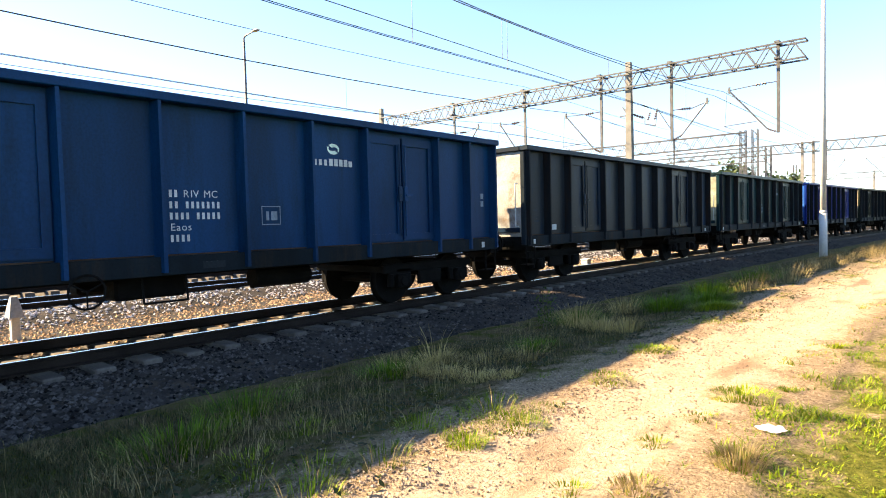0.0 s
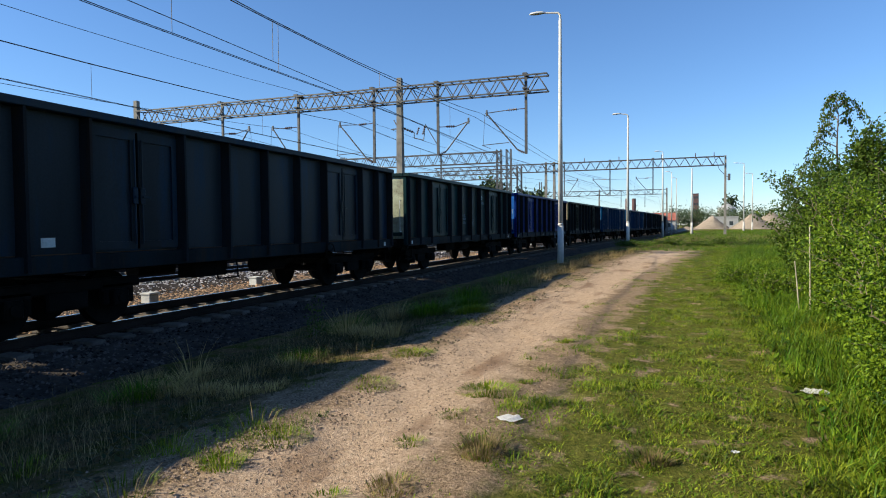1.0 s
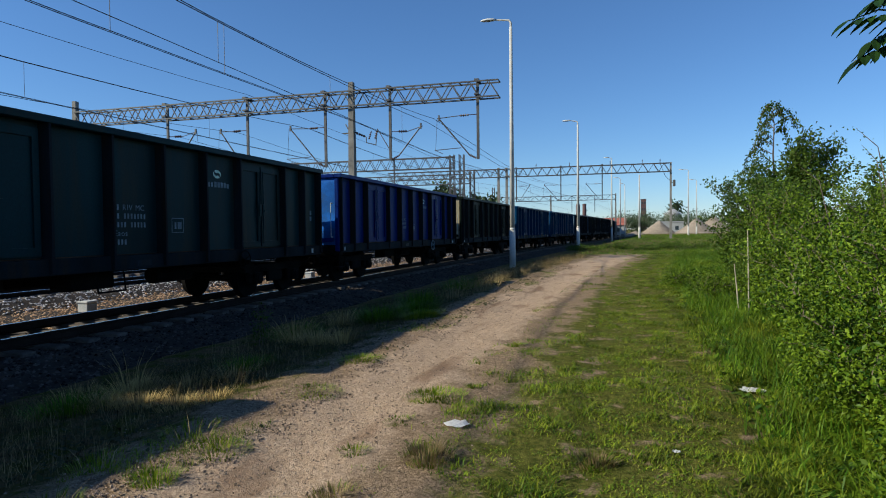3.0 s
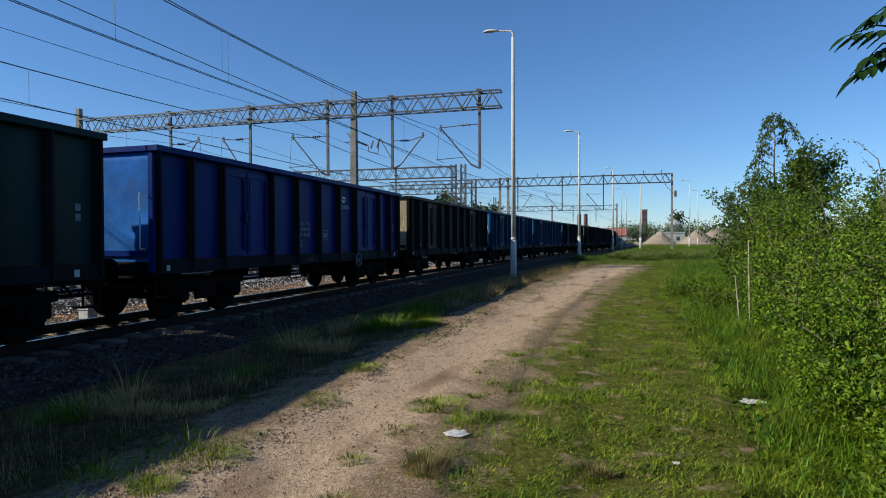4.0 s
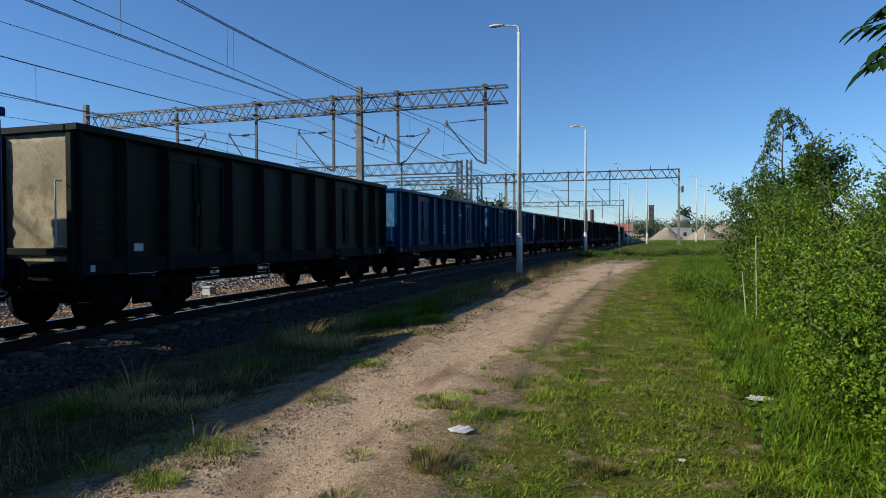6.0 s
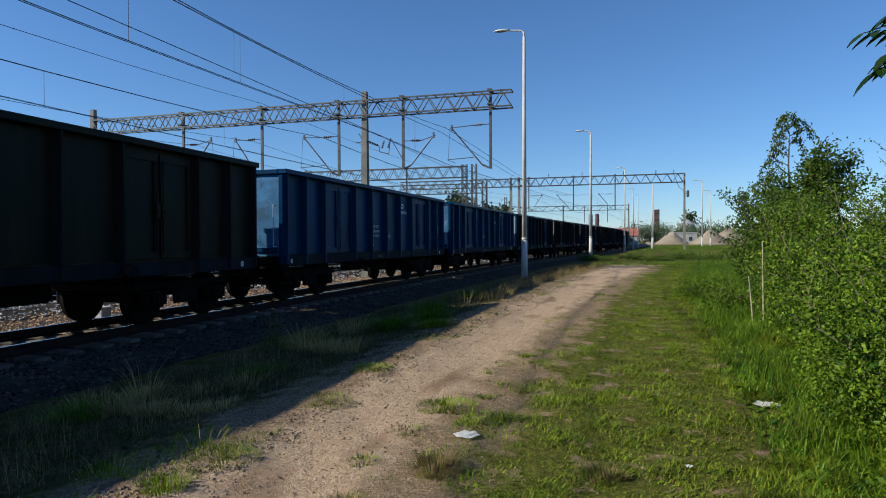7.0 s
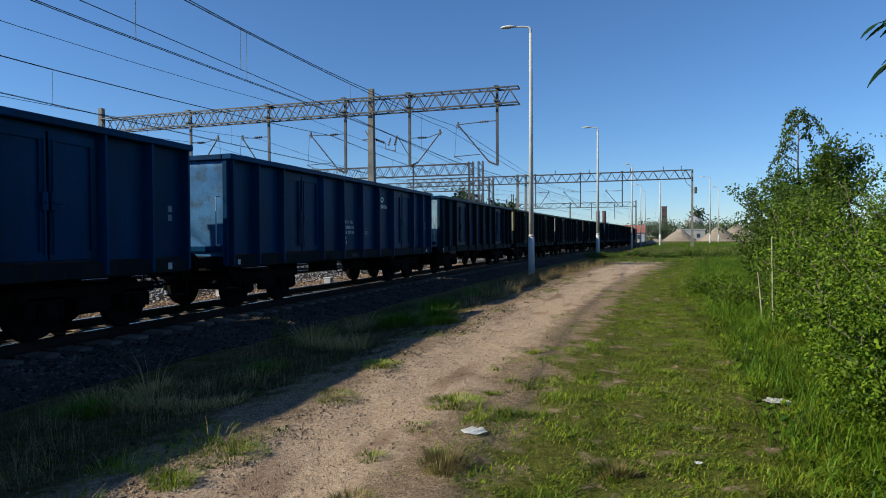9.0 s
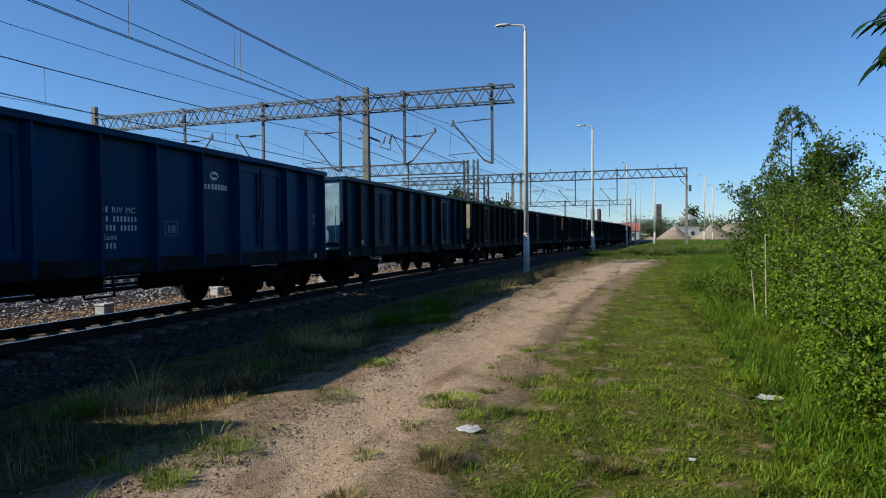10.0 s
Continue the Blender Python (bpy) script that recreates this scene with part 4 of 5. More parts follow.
def overlap_line(label, con_x, z_contact, low, mid_y, rise, drops, twin):
    """One of the two lines that lie side by side above the train ahead of the first gantry, then share its way beyond."""
    o = tagged(empty("overhead_line"), label, "overhead line", "overhead lines")
    con, mes = [], []
    for k in range(47):
        y = -61 + 2.0 * k
        x = float(np.interp(y, [p[0] for p in con_x], [p[1] for p in con_x]))
        z = low + rise * (y - mid_y) ** 2 if y > 3 else low + rise * (3 - mid_y) ** 2 - 0.9 * math.sin(min(1.0, (3 - y) / 50) * math.pi)
        con.append(Vector((x, y, z_contact)))
        mes.append(Vector((x, y, z)))
    for s in (45, 57, 69, 81, 106, 131, 156, 181, 206, 231):
        f = ((s - 31) % 50) / 50
        p = track(s, 0.15 + 0.5 * twin, 0)[0]
        con.append(Vector((p.x, p.y, z_contact)))
        mes.append(Vector((p.x, p.y, 7.45 - 4 * 1.2 * f * (1 - f))))
    keep = [k for k, p in enumerate(con) if p.y <= 31 or p.y > 40]
    con, mes = [con[k] for k in keep], [mes[k] for k in keep]
    wire(o, "contact_wire", con, 0.009)
    wire(o, "messenger_wire", mes, 0.012)
    if twin:
        wire(o, "contact_wire", [p + Vector((0.07, 0, 0)) for p in con], 0.009)
    for y in drops:
        ys = [p.y for p in con]
        at = [float(np.interp(y, ys, [p[k] for p in con])) for k in (0, 2)]
        top = float(np.interp(y, ys, [p.z for p in mes]))
        wire(o, "dropper", [(at[0], y, at[1]), (at[0], y, top)], 0.007)


overlap_line("messenger and twin contact wires over the train", [(-61, -9.8), (8, -9.7), (13.6, -9.43), (20.7, -9.0), (31, -8.95)], 5.62, 6.87, 17.0, 0.0033, (-12, -2, 4, 10.1, 13.6, 19, 26), 1)
overlap_line("second messenger and contact wire above the train", [(-61, -8.9), (20, -8.9), (31, -9.3)], 5.62, 6.56, 10.0, 0.0018, (-6, 2, 12.6, 20.5), 0)
catenary(-7.35, "messenger and contact wires over the second track", SUP, 5.76, 7.45, 0.72, True, 0.12)
catenary(-12.0, "messenger and contact wire over the third track", SUP, 5.6, 7.5, 0.9)
catenary(-16.2, "messenger and contact wire over the fourth track", SUP, 5.6, 7.5, 0.9, False)
o = tagged(empty("feeder_wire"), "bare feeder wire strung along the gantry tops", "wire", "feeder wires")
pts = []
for a, b in zip(SUP, SUP[1:]):
    for q in range(10):
        f = q / 10
        y = a + (b - a) * f
        pts.append((-20.02 + max(0.0, float(np.interp(y, TY, TX)) - float(np.interp(31, TY, TX))), y, 9.54 - 4 * 0.77 * f * (1 - f)))
wire(o, "wire", pts, 0.012)


# ---- street lamps ----
def lamp_post(x, y, h, reach=-1.4, base=0.0, head=True, label="tall pale concrete lamp post with a curved arm", wide=1.0, material=M_CONCRETE):
    o = tagged(empty("street_lamp", Matrix.Translation((x, y, base))), label, "street lamp", "lamp posts along the path")
    bm = bmesh.new()
    tube(bm, (0, 0, -0.6), (0, 0, 1.55), 0.165 * wide, 0.15 * wide, 14)
    tube(bm, (0, 0, 1.55), (0, 0, 1.68), 0.15 * wide, 0.125 * wide, 14)
    part("base_sleeve", bm, material, o, smooth=True)
    bm = bmesh.new()
    tube(bm, (0, 0, 1.6), (0, 0, h - 0.35), 0.125 * wide, 0.075 * wide, 14)
    part("pole", bm, material, o, smooth=True)
    if head:
        d = 1 if reach > 0 else -1
        bm = bmesh.new()
        pts = [(0, 0, h - 0.4), (0, 0, h - 0.15), (d * 0.08, 0, h - 0.03), (d * 0.25, 0, h), (reach + d * -0.55, 0, h + 0.06)]
        chain(bm, pts, (0.06, 0.055, 0.05, 0.045, 0.04), 8)
        part("arm", bm, material, o)
        bm = bmesh.new()
        rows = []
        for f, w, hh in ((0.0, 0.05, 0.05), (0.2, 0.11, 0.09), (0.55, 0.16, 0.11), (0.85, 0.13, 0.08), (1.0, 0.05, 0.03)):
            xx = reach - d * 0.62 + d * 0.8 * f
            rows.append([bm.verts.new((xx, w * math.cos(a), h + 0.06 + hh * math.sin(a) * (1 if math.sin(a) > 0 else 0.45))) for a in [k * math.tau / 12 for k in range(12)]])
        for a, b in zip(rows, rows[1:]):
            for k in range(12):
                bm.faces.new((a[k], a[(k + 1) % 12], b[(k + 1) % 12], b[k]))
        bm.faces.new(rows[-1])
        bm.faces.new(rows[0][::-1])
        part("lamp_head", bm, M_LAMP, o, smooth=True)
    return o


lamp_post(-4.77, 30.6, 12.05, -1.35, 0.05)
lamp_post(-2.85, 57.2, 11.25, -1.2, 0.25)
lamp_post(0.2, 95.0, 12.0, -1.0, 0.3)
lamp_post(3.92, 90.0, 9.3, -1.0, 0.3, False, "plain pale concrete pole without a lamp head")
lamp_post(13.55, 118.0, 11.8, -1.5, 0.4)
lamp_post(17.7, 140.0, 11.6, -1.3, 0.4)
lamp_post(1.8, 120.0, 11.0, -1.0, 0.3)
lamp_post(3.3, 150.0, 12.0, -1.0, 0.3)
lamp_post(-34.3, 21.4, 13.9, 1.5, -0.4, True, "dark lamp post standing beyond the far tracks", 0.9, M_STEEL_DARK)
lamp_post(-34.0, 70.0, 9.5, 1.2, -0.4, True, "dark lamp post standing beyond the far tracks", 0.8, M_STEEL_DARK)


# ---- small lineside things ----
def block(name, x, y, w, h, label, cat, material=M_CONCRETE):
    o = tagged(empty(name, Matrix.Translation((x, y, float(ground_z(np.array(x), np.array(y)))))), label, cat)
    bm = bmesh.new()
    box(bm, -w / 2, w / 2, -w / 2, w / 2, -0.1, h, 0.02)
    part("body", bm, material, o)
    bm = bmesh.new()
    box(bm, -w / 2 - 0.02, w / 2 + 0.02, -w / 2 - 0.02, w / 2 + 0.02, h, h + 0.06, 0.015)
    part("lid", bm, material, o)


for x, y in ((-12.9, 12.6), (-13.4, 17.8), (-12.6, 24.0)):
    block("cable_box", x, y, 0.32, 0.34, "small concrete cable box standing on the ballast", "cable box")
o = tagged(empty("marker_post", Matrix.Translation((-13.3, 3.25, -0.38))), "short white trackside marker post with a pointed top", "marker post")
bm = bmesh.new()
box(bm, -0.07, 0.07, -0.07, 0.07, -0.1, 0.45, 0.01)
part("post", bm, M_CONCRETE, o)
bm = bmesh.new()
b4 = [bm.verts.new((i * 0.17, j * 0.12, 0.45)) for i, j in ((-1, -1), (1, -1), (1, 1), (-1, 1))]
t4 = [bm.verts.new((i * 0.05, j * 0.05, 0.82)) for i, j in ((-1, -1), (1, -1), (1, 1), (-1, 1))]
bm.faces.new(b4[::-1])
bm.faces.new(t4)
for k in range(4):
    bm.faces.new((b4[k], b4[(k + 1) % 4], t4[(k + 1) % 4], t4[k]))
part("cap", bm, M_WHITE, o)
for x, y, w, r in ((-1.22, 4.73, 0.19, 20), (1.30, 6.42, 0.22, -15), (0.42, 4.5, 0.05, 40)):
    g = random.Random(int(x * 10))
    bm = bmesh.new()
    z = float(ground_z(np.array(x), np.array(y)))
    rows = [[bm.verts.new((x + (i / 5 - 0.5) * w * (1.2 - 0.3 * abs(j - 2)), y + (j / 4 - 0.5) * w * 0.9, z + 0.016 + g.uniform(0, 0.012))) for i in range(6)] for j in range(5)]
    for a, b in zip(rows, rows[1:]):
        for k in range(5):
            bm.faces.new((a[k], a[k + 1], b[k + 1], b[k]))
    bmesh.ops.solidify(bm, geom=bm.faces[:], thickness=0.006)
    tagged(part("paper_litter", bm, M_PAPER), "crumpled piece of white paper lying on the ground", "litter", "litter")


# ---- grass ----
def blades(name, material, label, x, y, h, w, seed, lean=0.45):
    """Bent, tapering grass blades at the places given."""
    g = np.random.default_rng(seed)
    n = len(x)
    z = ground_z(x, y) - 0.01
    a = g.uniform(0, 6.283, n)
    d = np.stack([np.cos(a), np.sin(a), 0 * a], -1)
    side = np.stack([-np.sin(a), np.cos(a), 0 * a], -1) * (w / 2)[:, None]
    p = np.stack([x, y, z], -1)
    ln = (g.uniform(0.1, 1.0, n) * lean * h)[:, None]
    up = np.array([0, 0, 1.0])[None]
    mid = p + up * (h * 0.55)[:, None] + d * ln * 0.35
    tip = p + up * (h * g.uniform(0.8, 1.0, n))[:, None] + d * ln
    v = np.stack([p - side, p + side, mid + side * 0.8, mid - side * 0.8, tip], 1).reshape(-1, 3)
    i = np.arange(n)[:, None] * 5
    me = bpy.data.meshes.new(name)
    quads, tris = (i + np.array([[0, 1, 2, 3]])).tolist(), (i + np.array([[3, 2, 4]])).tolist()
    me.from_pydata(v.tolist(), [], quads + tris)
    me.materials.append(material)
    ob = new(name, me)
    return tagged(ob, label, "grass", kind="stuff")


def clumpy(x, y, f=1.0, ph=0.0):
    return 0.5 + 1.5 * (patchy(x, y, 1.1 / f, int(ph) + 1) - 0.5)


def spread(seed, n, xr, yr, keep, power=1.8):
    g = np.random.default_rng(seed)
    y = yr[0] + (yr[1] - yr[0]) * g.random(n) ** power
    x = g.uniform(*xr, n) + bend(y)
    ok = g.random(n) < keep(x - bend(y), y)
    return x[ok], y[ok], g


def sm(a, b, v):
    return smooth(a, b, v)


def lawn_edge(y):
    """Where the short grass begins, right of the worn soil, measured from the swing of the dirt track."""
    return np.interp(y, [0, 6.0, 7.2, 9.3, 13.75, 33, 45], [-1.22, -1.18, -0.96, -0.6, -0.45, -0.6, -0.9])


def bare(x, y):
    """One worn patch of soil in the lawn, round the litter."""
    return 1 - np.exp(-(((x - 1.08) / 0.3) ** 2 + ((y - 6.15) / 0.32) ** 2) ** 2)


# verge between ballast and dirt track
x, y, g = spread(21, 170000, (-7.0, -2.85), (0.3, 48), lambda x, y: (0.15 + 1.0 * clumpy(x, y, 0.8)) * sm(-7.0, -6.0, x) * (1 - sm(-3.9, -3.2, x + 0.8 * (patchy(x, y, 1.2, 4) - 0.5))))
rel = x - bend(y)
blades("verge_grass", M_GRASS_VERGE_SHADE, "rank green grass between ballast and dirt track, coloured darker for the train's shade", x, y, g.uniform(0.03, 0.15, len(x)) * (0.3 + 1.2 * clumpy(x, y, 0.5, 2)) * (1 - 0.6 * sm(-4.6, -3.4, rel)), g.uniform(0.003, 0.007, len(x)), 22, 1.7)
x, y, g = spread(23, 9000, (-6.4, -3.6), (0.8, 60), lambda x, y: 0.06 + 0.9 * sm(0.52, 0.66, clumpy(x, y, 0.6, 4)))
blades("dry_grass", M_GRASS_DRY, "tall straw-coloured dry grass stalks in the verge", x, y, g.uniform(0.10, 0.32, len(x)), g.uniform(0.002, 0.004, len(x)), 24, 0.8)
x, y, g = spread(25, 30000, (-3.5, -2.75), (1.5, 45), lambda x, y: 1.0 * (clumpy(x, y, 1.3, 1) > 0.66))
blades("path_edge_grass", M_GRASS, "bright tufts of grass along the edge of the dirt track", x, y, g.uniform(0.02, 0.07, len(x)), g.uniform(0.003, 0.006, len(x)), 26, 1.1)
x, y, g = spread(39, 30000, (-6.5, -2.95), (1.5, 30), lambda x, y: np.clip(1.8 * (clumpy(x, y, 0.9, 6) - 0.42), 0, 1))
blades("short_dry_grass", M_GRASS_DRY, "short bleached dry grass along the verge", x, y, g.uniform(0.03, 0.13, len(x)) * (1 - 0.5 * sm(-4.0, -3.2, x - bend(y))), g.uniform(0.002, 0.005, len(x)), 40, 1.6)
# lawn on the other side: patches on worn soil, then a closed sward
x, y, g = spread(27, 340000, (-1.75, 3.0), (1.8, 45), lambda x, y: np.clip(np.maximum(0.9 * (x - lawn_edge(y)) / 0.8 + 4.2 * (patchy(x, y, 0.5, 5) - 0.44), 2.2 * (patchy(x, y, 0.5, 8) - 0.60) * (x > -1.75)), 0.0, 1) * bare(x, y), 1.6)
rel = x - bend(y)
blades("lawn_grass", M_GRASS, "short bright green grass beside the dirt track", x, y, g.uniform(0.015, 0.06, len(x)) * (0.2 + 2.6 * patchy(x, y, 0.28, 11) ** 2) * (1 + 1.5 * sm(0.7, 1.8, rel)), g.uniform(0.005, 0.012, len(x)), 28, 2.2)
x, y, g = spread(45, 60000, (-1.6, 1.4), (1.8, 26), lambda x, y: np.clip(3.0 * (patchy(x, y, 0.45, 15) - 0.52), 0, 1) * bare(x, y))
blades("lawn_thatch", M_GRASS_DRY, "bleached dead blades among the short grass", x, y, g.uniform(0.01, 0.04, len(x)), g.uniform(0.003, 0.006, len(x)), 46, 1.6)
x, y, g = spread(29, 66000, (0.9, 3.6), (2.0, 45), lambda x, y: sm(0.9, 1.7, x + 0.7 * (patchy(x, y, 0.8, 6) - 0.5)) * (0.25 + 0.9 * clumpy(x, y, 0.7)) * bare(x, y))
blades("tall_grass", M_GRASS_TALL, "tall rank green grass at the foot of the shrubs", x, y, g.uniform(0.08, 0.30, len(x)) * (0.5 + clumpy(x, y, 0.9, 5)), g.uniform(0.005, 0.012, len(x)), 30, 1.6)
x, y, g = spread(31, 34000, (-6.5, 16), (40, 130), lambda x, y: 0.9 + 0 * x, 1.3)
blades("far_grass", M_GRASS_TALL, "green rough grass beyond the end of the dirt track", x, y, g.uniform(0.05, 0.17, len(x)), g.uniform(0.02, 0.05, len(x)), 32, 1.0)


def rosettes(name, material, label, x, y, size, seed):
    """Small broad leaves lying close to the ground."""
    g = np.random.default_rng(seed)
    n = len(x)
    a = g.uniform(0, 6.283, n)
    d = np.stack([np.cos(a), np.sin(a), g.uniform(0.05, 0.7, n)], -1)
    e = np.stack([-np.sin(a), np.cos(a), g.uniform(-0.3, 0.3, n)], -1)
    l = g.uniform(*size, n)[:, None]
    p = np.stack([x, y, ground_z(x, y) + 0.008], -1)
    v = np.stack([p, p + d * l * 0.5 + e * l * 0.3, p + d * l, p + d * l * 0.5 - e * l * 0.3], 1).reshape(-1, 3)
    i = np.arange(n)[:, None] * 4
    return tagged(raw(name, v.tolist(), np.concatenate([i + np.array([[0, 1, 2]]), i + np.array([[0, 2, 3]])]).tolist(), material), label, "weeds", kind="stuff")


x, y, g = spread(33, 34000, (-1.6, 2.2), (1.8, 30), lambda x, y: np.clip(2.4 * (patchy(x, y, 0.5, 5) - 0.42), 0, 1) * sm(-1.5, -0.5, x) * bare(x, y))
rosettes("low_weeds", M_GRASS, "low broad-leaved weeds among short grass", x, y, (0.012, 0.034), 34)
x, y, g = spread(35, 26000, (-6.6, -2.8), (0.5, 30), lambda x, y: np.clip(1.6 * (clumpy(x, y, 0.9, 7) - 0.4), 0, 1))
rosettes("verge_weeds", M_GRASS_VERGE_SHADE, "low broad-leaved weeds in the verge, coloured darker for the train's shade", x, y, (0.03, 0.08), 36)
x, y, g = spread(37, 26000, (1.0, 2.6), (2.0, 28), lambda x, y: sm(0.8, 1.8, x) * (0.3 + clumpy(x, y, 1.1, 2)))
rosettes("hedge_foot_weeds", M_LEAF, "leafy green weeds at the foot of the hedge", x, y, (0.04, 0.11), 38)


def tuft(x, y, r, h, n, material, seed, label):
    g = np.random.default_rng(seed)
    a, q = g.uniform(0, 6.28, n), r * np.sqrt(g.random(n))
    ob = blades("grass_tuft", material, label, x + q * np.cos(a), y + q * np.sin(a), g.uniform(0.5, 1.0, n) * h, g.uniform(0.004, 0.008, n), seed, 1.0)
    ob["category"] = "grass tuft"


for k, (tx, ty, tr, th, n) in enumerate(((-1.25, 4.01, 0.17, 0.11, 420), (-0.12, 4.2, 0.13, 0.09, 260), (-1.63, 3.31, 0.15, 0.07, 220))):
    tuft(tx, ty, tr, th, n, M_GRASS_DRY, 41 + 400 * k, "faded yellowish tuft of grass on bare soil")
    tuft(tx, ty, tr * 1.1, th * 0.8, n // 2, M_GRASS, 42 + 400 * k, "green blades in a faded tuft on bare soil")
for k, (tx, ty, tr, th, n) in enumerate(((-1.64, 5.59, 0.30, 0.065, 900), (-1.93, 3.08, 0.12, 0.06, 160), (-1.26, 8.27, 0.15, 0.07, 260), (-1.37, 6.04, 0.09, 0.05, 160), (-1.71, 4.74, 0.14, 0.05, 200), (-1.8, 4.03, 0.11, 0.06, 150), (-3.48, 11.0, 0.40, 0.16, 1200), (-3.0, 6.95, 0.30, 0.07, 600), (-2.89, 5.5, 0.30, 0.05, 600), (-2.78, 3.80, 0.24, 0.06, 500), (-2.84, 3.23, 0.15, 0.09, 260))):
    tuft(tx, ty, tr, th, n, M_GRASS, 43 + k, "low green tuft of grass beside the bare dirt track")
# dry stands in the sun between two wagons, sunlight also put into their colour
for k, (tx, ty, tr, th, n) in enumerate(((-5.55, 6.0, 0.14, 0.62, 26), (-5.4, 5.9, 0.3, 0.22, 420), (-6.0, 5.7, 0.35, 0.16, 300), (-4.8, 6.1, 0.4, 0.16, 360), (-4.3, 6.25, 0.25, 0.22, 160), (-5.1, 9.1, 0.28, 0.46, 260), (-4.45, 8.7, 0.32, 0.26, 420), (-3.95, 8.5, 0.2, 0.34, 220), (-5.0, 10.8, 0.3, 0.4, 200), (-5.1, 5.15, 0.25, 0.20, 380), (-4.65, 5.15, 0.25, 0.16, 380), (-4.2, 5.15, 0.25, 0.13, 300), (-3.85, 5.2, 0.2, 0.10, 220))):
    tuft(tx, ty, tr, th, n, M_GRASS_DRY_LIT, 161 + k, "tall dry grass tuft brightened in colour as sunlit between wagons")
for k, (tx, ty) in enumerate(((-3.25, 2.2), (-3.05, 2.6), (-3.5, 1.9), (-3.35, 3.3), (-2.95, 1.9), (-3.15, 4.0), (-4.3, 2.9), (-4.0, 2.2))):
    tuft(tx, ty, 0.14, 0.24, 6, M_GRASS_DRY, 70 + k, "sparse tall dry grass stalks at the path edge")
    tuft(tx - 0.1, ty + 0.1, 0.22, 0.10, 130, M_GRASS, 80 + k, "green grass tuft at the shaded path edge")
for k, (tx, ty, tr, th) in enumerate(((-5.6, 3.2, 0.5, 0.26), (-5.0, 2.2, 0.5, 0.24), (-5.4, 5.0, 0.4, 0.22), (-4.6, 6.9, 0.35, 0.16), (-5.3, 9.6, 0.5, 0.26), (-4.6, 14.5, 0.6, 0.4), (-4.4, 18.0, 0.6, 0.45))):
    tuft(tx, ty, tr, th, 520, M_GRASS_TALL, 90 + k, "thick dark green grass tuft in the verge")
for k in range(14):
    ty = 15 + k * 1.5
    tuft(-4.3 + float(bend(ty)) + 0.5 * math.sin(k * 2.1), ty, 0.45, 0.5, 110, M_GRASS_DRY, 110 + k, "tall dry reed-like grass stalks in the verge")
tuft(-4.0, 12.4, 0.5, 0.32, 800, M_GRASS_TALL, 63, "thick dark green grass tuft in the verge")
tuft(-4.4, 11.2, 0.5, 0.36, 800, M_GRASS_TALL, 64, "thick dark green grass tuft in the verge")


# ---- shrubs and trees ----
def leaves(name, material, centres, size, seed, parent, droop=0.3):
    """Leaves, each folded along its midrib, at the places given."""
    g = np.random.default_rng(seed)
    n = len(centres)
    a = g.normal(0, 1, (n, 3))
    a[:, 2] -= droop
    a /= np.linalg.norm(a, axis=1)[:, None]
    b = np.cross(a, g.normal(0, 1, (n, 3)))
    b /= np.linalg.norm(b, axis=1)[:, None]
    c = np.cross(a, b)
    l = g.uniform(*size, n)[:, None]
    v = np.stack([centres, centres + a * l * 0.45 + b * l * 0.28 + c * l * 0.07, centres + a * l, centres + a * l * 0.45 - b * l * 0.28 + c * l * 0.07], 1).reshape(-1, 3)
    i = np.arange(n)[:, None] * 4
    f = np.concatenate([i + np.array([[0, 1, 2]]), i + np.array([[0, 2, 3]])])
    return raw(name, v.tolist(), f.tolist(), material, parent)


def grow(r, base, tip, radius, forks, bm, ends):
    """A branch with side branches; the twig ends carry the leaves."""
    n = 4
    pts = [base + (tip - base) * k / n + Vector((r.uniform(-1, 1), r.uniform(-1, 1), r.uniform(-0.4, 0.4))) * 0.06 * (tip - base).length for k in range(n + 1)]
    pts[0] = base
    chain(bm, pts, [radius * (1 - 0.7 * k / n) for k in range(n + 1)], 5 if forks == 2 else 3)
    ends += pts[2:]
    if forks:
        for k in range(4):
            b = pts[1 + k % 4]
            d = (tip - base).normalized() * 0.5 + Vector((r.uniform(-1, 1), r.uniform(-1, 1), r.uniform(-0.25, 0.9)))
            grow(r, b, b + d.normalized() * (tip - base).length * r.uniform(0.4, 0.65), radius * 0.5, forks - 1, bm, ends)


